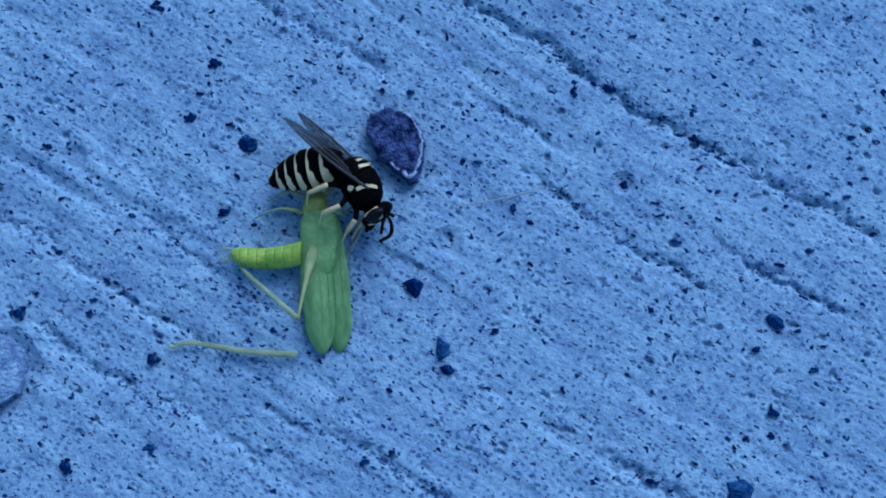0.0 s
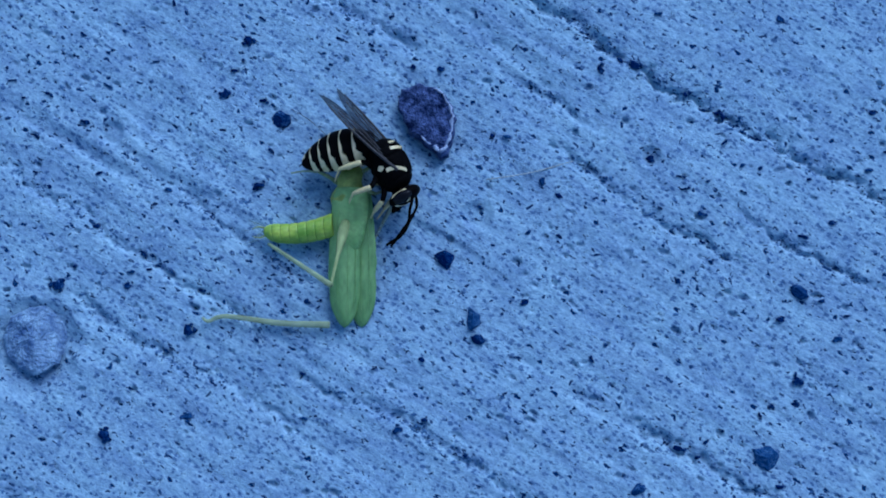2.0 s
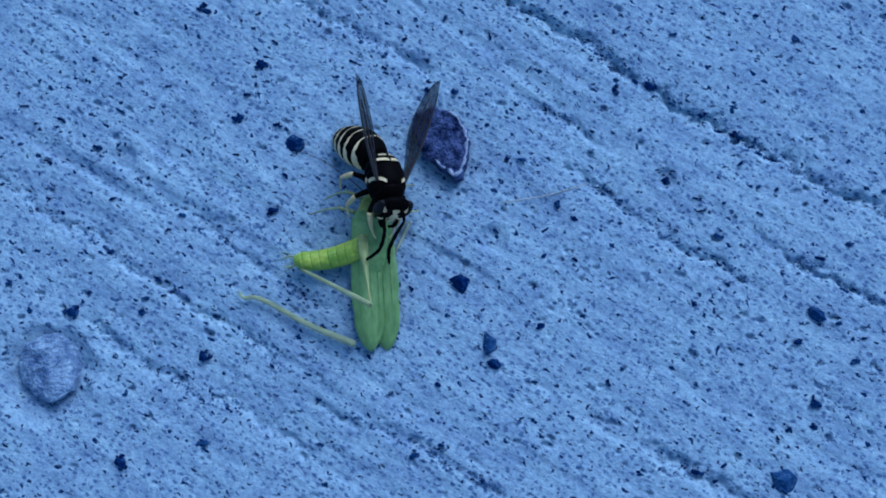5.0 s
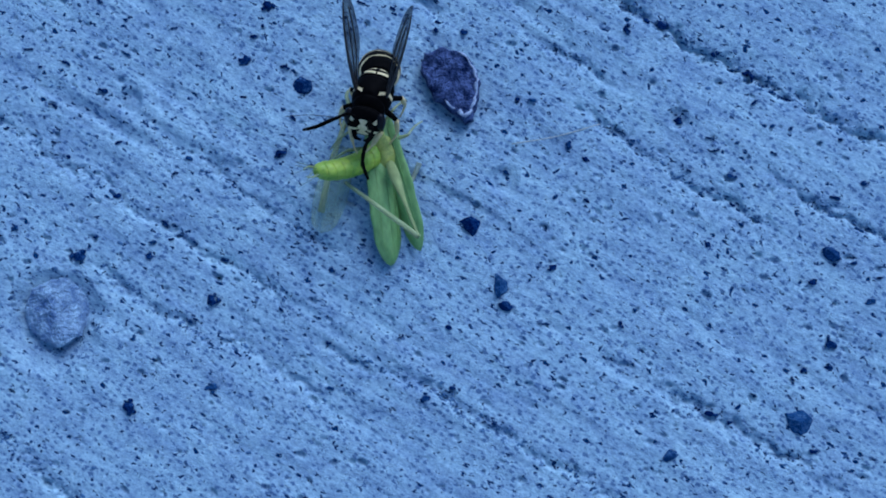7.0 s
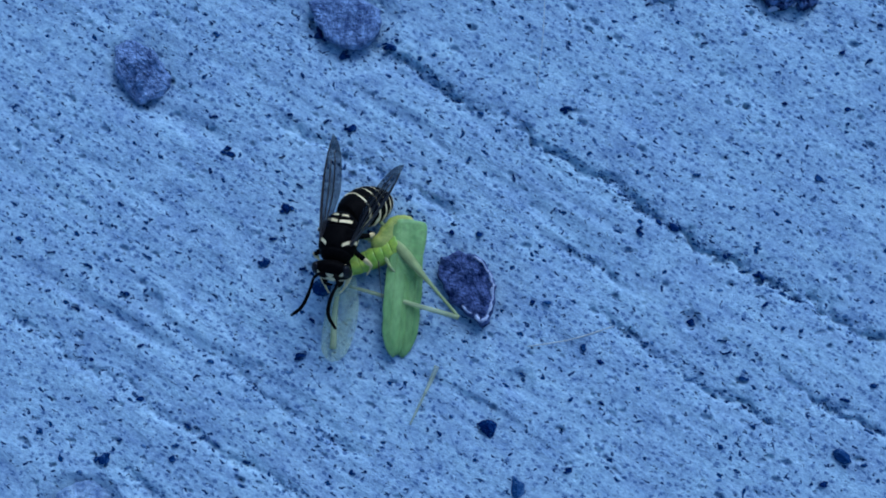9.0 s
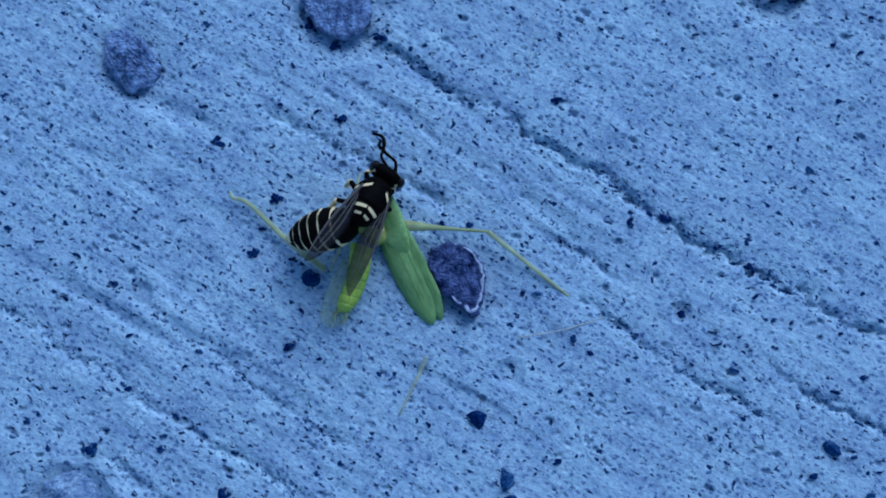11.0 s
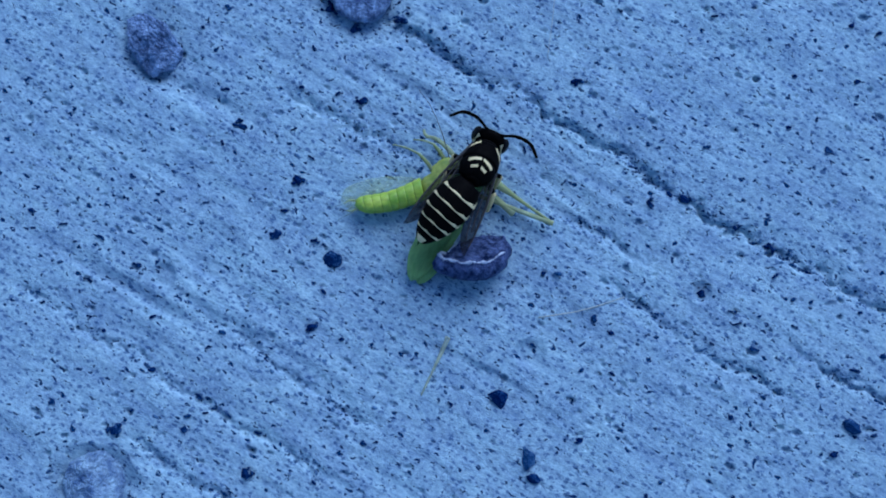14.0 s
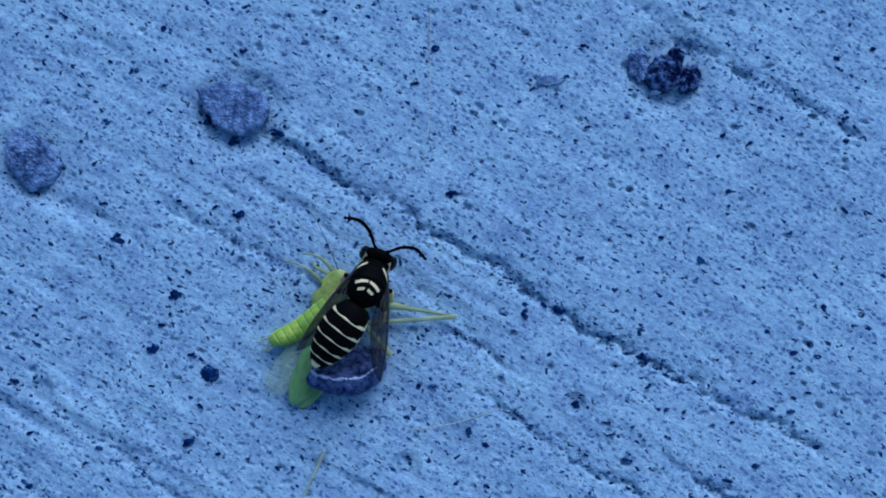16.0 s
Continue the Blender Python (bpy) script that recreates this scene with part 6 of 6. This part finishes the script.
    walk(prey_femur, [
        (0.00, pose(-0.00028, -0.00375, 0.00060, 0.0, -42.6, -95.6)),
        (1.50, pose(-0.00029, -0.00413, 0.00060, 0.0, -45.8, -96.3)),
        (3.00, pose(-0.00111, -0.00344, 0.00060, 0.0, -42.1, -96.7)),
        (3.50, pose(-0.00120, -0.00317, 0.00060, 0.0, -36.9, -95.3)),
        (4.30, pose(-0.00109, -0.00273, 0.00060, 0.5, -39.6, -88.1)),
        (5.20, pose(-0.00097, -0.00223, 0.00060, 0.5, -42.6, -79.7)),
        (6.00, pose(-0.00087, -0.00179, 0.00060, -0.0, -45.3, -71.8)),
        (6.50, pose(-0.00043, -0.00212, 0.00060, -0.0, -35.9, -58.4)),
        (7.00, pose(0.00097, -0.00218, 0.00060, -0.0, -31.7, -71.4)),
        (7.50, pose(0.00176, 0.00032, 0.00060, -0.0, -0.0, -65.9)),
        (8.00, pose(0.00128, 0.00151, 0.00060, -0.0, -0.0, -16.6)),
        (8.50, pose(-0.00167, 0.00004, 0.00060, -0.0, -0.0, -24.7)),
        (9.00, pose(0.00059, -0.00069, 0.00060, -0.0, -0.0, -53.0)),
        (9.50, pose(0.00086, 0.00245, 0.00060, -0.0, -0.0, -37.0)),
        (10.10, pose(0.00159, 0.00126, 0.00031, 0.0, -0.0, -25.2)),
        (10.70, pose(0.00232, 0.00008, 0.00002, 0.0, -0.0, -13.4)),
        (11.30, pose(0.00305, -0.00111, -0.00026, 0.0, -0.0, -1.7)),
        (12.00, pose(0.00391, -0.00249, -0.00060, 0.0, -0.0, 12.1)),
        (12.25, pose(0.00392, -0.00221, -0.00060, 0.0, -0.0, 18.8)),
        (12.50, pose(0.00394, -0.00192, -0.00060, 0.0, -0.0, 25.4)),
        (12.75, pose(0.00389, -0.00296, -0.00060, 0.0, -0.0, 14.3)),
        (13.00, pose(0.00385, -0.00400, -0.00060, 0.0, -0.0, 3.2)),
        (13.25, pose(0.00316, -0.00098, -0.00060, 0.0, -0.0, -15.5)),
        (13.50, pose(0.00248, 0.00203, -0.00060, -0.0, -0.0, -34.3)),
        (14.50, pose(0.00416, -0.00133, -0.00060, -0.0, -0.0, -39.5)),
        (15.50, pose(0.00403, -0.00228, -0.00060, -0.0, -0.0, -30.6)),
        (16.00, pose(0.00281, -0.00145, -0.00060, -0.0, -0.0, -13.6)),
    ])
    walk(prey_tibia, [
        (0.00, pose(0.01000, 0.00000, 0.00000, -34.3, 10.8, -141.0)),
        (1.50, pose(0.01000, 0.00000, 0.00000, -38.3, 10.9, -140.3)),
        (3.00, pose(0.01000, 0.00000, 0.00000, -37.5, 13.6, -135.9)),
        (3.50, pose(0.01000, 0.00000, 0.00000, -29.6, 11.4, -138.8)),
        (4.30, pose(0.01000, 0.00000, 0.00000, -30.5, 10.1, -141.4)),
        (5.20, pose(0.01000, 0.00000, 0.00000, -31.3, 8.5, -144.3)),
        (6.00, pose(0.01000, 0.00000, 0.00000, -32.0, 7.1, -146.8)),
        (6.50, pose(0.01000, 0.00000, 0.00000, -16.2, 6.0, -158.3)),
        (7.00, pose(0.01000, 0.00000, 0.00000, -15.0, 4.7, -155.7)),
        (7.50, pose(0.01000, 0.00000, 0.00000, 0.0, 9.6, -150.0)),
        (8.00, pose(0.01000, 0.00000, 0.00000, 0.0, 8.4, -150.0)),
        (8.50, pose(0.01000, 0.00000, 0.00000, 0.0, 8.8, -150.1)),
        (9.00, pose(0.01000, 0.00000, 0.00000, 0.0, 8.5, -146.5)),
        (9.50, pose(0.01000, 0.00000, 0.00000, 0.0, 8.9, -140.2)),
        (10.10, pose(0.01000, 0.00000, 0.00000, -0.3, 9.0, -97.1)),
        (10.70, pose(0.01000, 0.00000, 0.00000, -0.4, 9.3, -54.0)),
        (11.30, pose(0.01000, 0.00000, 0.00000, -0.3, 9.6, -10.8)),
        (12.00, pose(0.01000, 0.00000, 0.00000, 0.0, 9.8, 39.5)),
        (12.25, pose(0.01000, 0.00000, 0.00000, -0.0, 8.1, 37.2)),
        (12.50, pose(0.01000, 0.00000, 0.00000, 0.0, 6.5, 34.9)),
        (12.75, pose(0.01000, 0.00000, 0.00000, 0.2, 7.1, -1.4)),
        (13.00, pose(0.01000, 0.00000, 0.00000, 0.0, 7.7, -37.7)),
        (13.25, pose(0.01000, 0.00000, 0.00000, -1.4, 5.4, -101.3)),
        (13.50, pose(0.01000, 0.00000, 0.00000, 0.0, 3.2, -164.5)),
        (14.50, pose(0.01000, 0.00000, 0.00000, 0.0, 3.3, -166.0)),
        (15.50, pose(0.01000, 0.00000, 0.00000, 0.0, 3.1, -166.4)),
        (16.00, pose(0.01000, 0.00000, 0.00000, 0.0, 3.1, -166.1)),
    ])
    walk(prey_other_leg, [
        (0.00, pose(-0.00239, -0.01406, -0.00090, 0.0, -0.0, 172.0)),
        (1.50, pose(-0.00233, -0.01408, -0.00090, 0.0, -0.0, 173.8)),
        (3.00, pose(-0.00292, -0.01405, -0.00090, 0.0, -0.0, 173.1)),
        (3.50, pose(-0.00286, -0.01411, -0.00090, 0.0, -0.0, 177.7)),
        (4.30, pose(-0.00252, -0.01349, -0.00090, 0.0, -0.0, 164.2)),
        (5.20, pose(-0.00213, -0.01280, -0.00090, 0.0, -0.0, 149.1)),
        (6.00, pose(-0.00179, -0.01218, -0.00090, 0.0, -0.0, 135.6)),
        (6.50, pose(-0.00150, -0.01172, -0.00090, 0.0, -0.0, 130.4)),
        (7.00, pose(-0.00626, -0.00645, -0.00090, 0.0, -0.0, 73.4)),
        (7.50, pose(-0.00587, -0.00718, -0.00090, 0.0, -0.0, 81.7)),
        (8.00, pose(-0.00508, -0.00889, -0.00090, 0.0, -0.0, 91.8)),
        (8.50, pose(-0.00528, -0.00946, -0.00090, 0.0, -0.0, 96.7)),
        (9.00, pose(-0.00652, -0.01110, -0.00090, 0.0, -0.0, 80.9)),
        (9.50, pose(-0.00554, -0.01129, -0.00090, 0.0, -0.0, 76.8)),
        (10.10, pose(-0.00508, -0.00861, -0.00090, 0.0, -0.0, 101.2)),
        (10.70, pose(-0.00462, -0.00594, -0.00090, 0.0, -0.0, 125.7)),
        (11.30, pose(-0.00416, -0.00326, -0.00090, 0.0, -0.0, 150.1)),
        (12.00, pose(-0.00362, -0.00014, -0.00090, 0.0, -0.0, 178.6)),
        (12.25, pose(-0.00302, 0.00007, -0.00090, 0.0, -0.0, 175.9)),
        (12.50, pose(-0.00242, 0.00028, -0.00090, 0.0, -0.0, 173.1)),
        (12.75, pose(-0.00189, 0.00130, -0.00090, 0.0, -0.0, 166.7)),
        (13.00, pose(-0.00135, 0.00233, -0.00090, 0.0, -0.0, 160.3)),
        (13.25, pose(0.00245, -0.00059, -0.00090, 0.0, -0.0, 145.7)),
        (13.50, pose(0.00625, -0.00350, -0.00090, 0.0, -0.0, 131.1)),
        (14.50, pose(0.00728, -0.00442, -0.00090, 0.0, -0.0, 132.8)),
        (15.50, pose(0.00767, -0.00457, -0.00090, 0.0, -0.0, 132.8)),
        (16.00, pose(0.00556, -0.00739, -0.00090, 0.0, -0.0, 124.9)),
    ])
    walk(stone_chip, [
        (0.00, pose(0.00259, 0.01734, 0.00070, 0.0, -0.0, 0.0)),
        (12.70, pose(0.00259, 0.01734, 0.00070, 0.0, -0.0, 0.0)),
        (13.05, pose(0.00258, 0.01734, 0.00070, 0.0, -2.0, -8.0)),
        (13.40, pose(0.00234, 0.01670, 0.00210, 0.0, -46.0, -92.0)),
        (16.00, pose(0.00234, 0.01670, 0.00210, 0.0, -46.0, -92.0)),
    ])
    # the legs tread and tug
    for n, leg in enumerate(wasp_legs):
        hip = leg.location.copy()
        walk(leg, [(t / 2, pose(hip.x, hip.y, hip.z, 7 * math.sin(2.1 * t + 1.7 * n), 9 * math.sin(1.6 * t + 2.3 * n), 8 * math.sin(1.3 * t + n))) for t in range(33)])


motions()
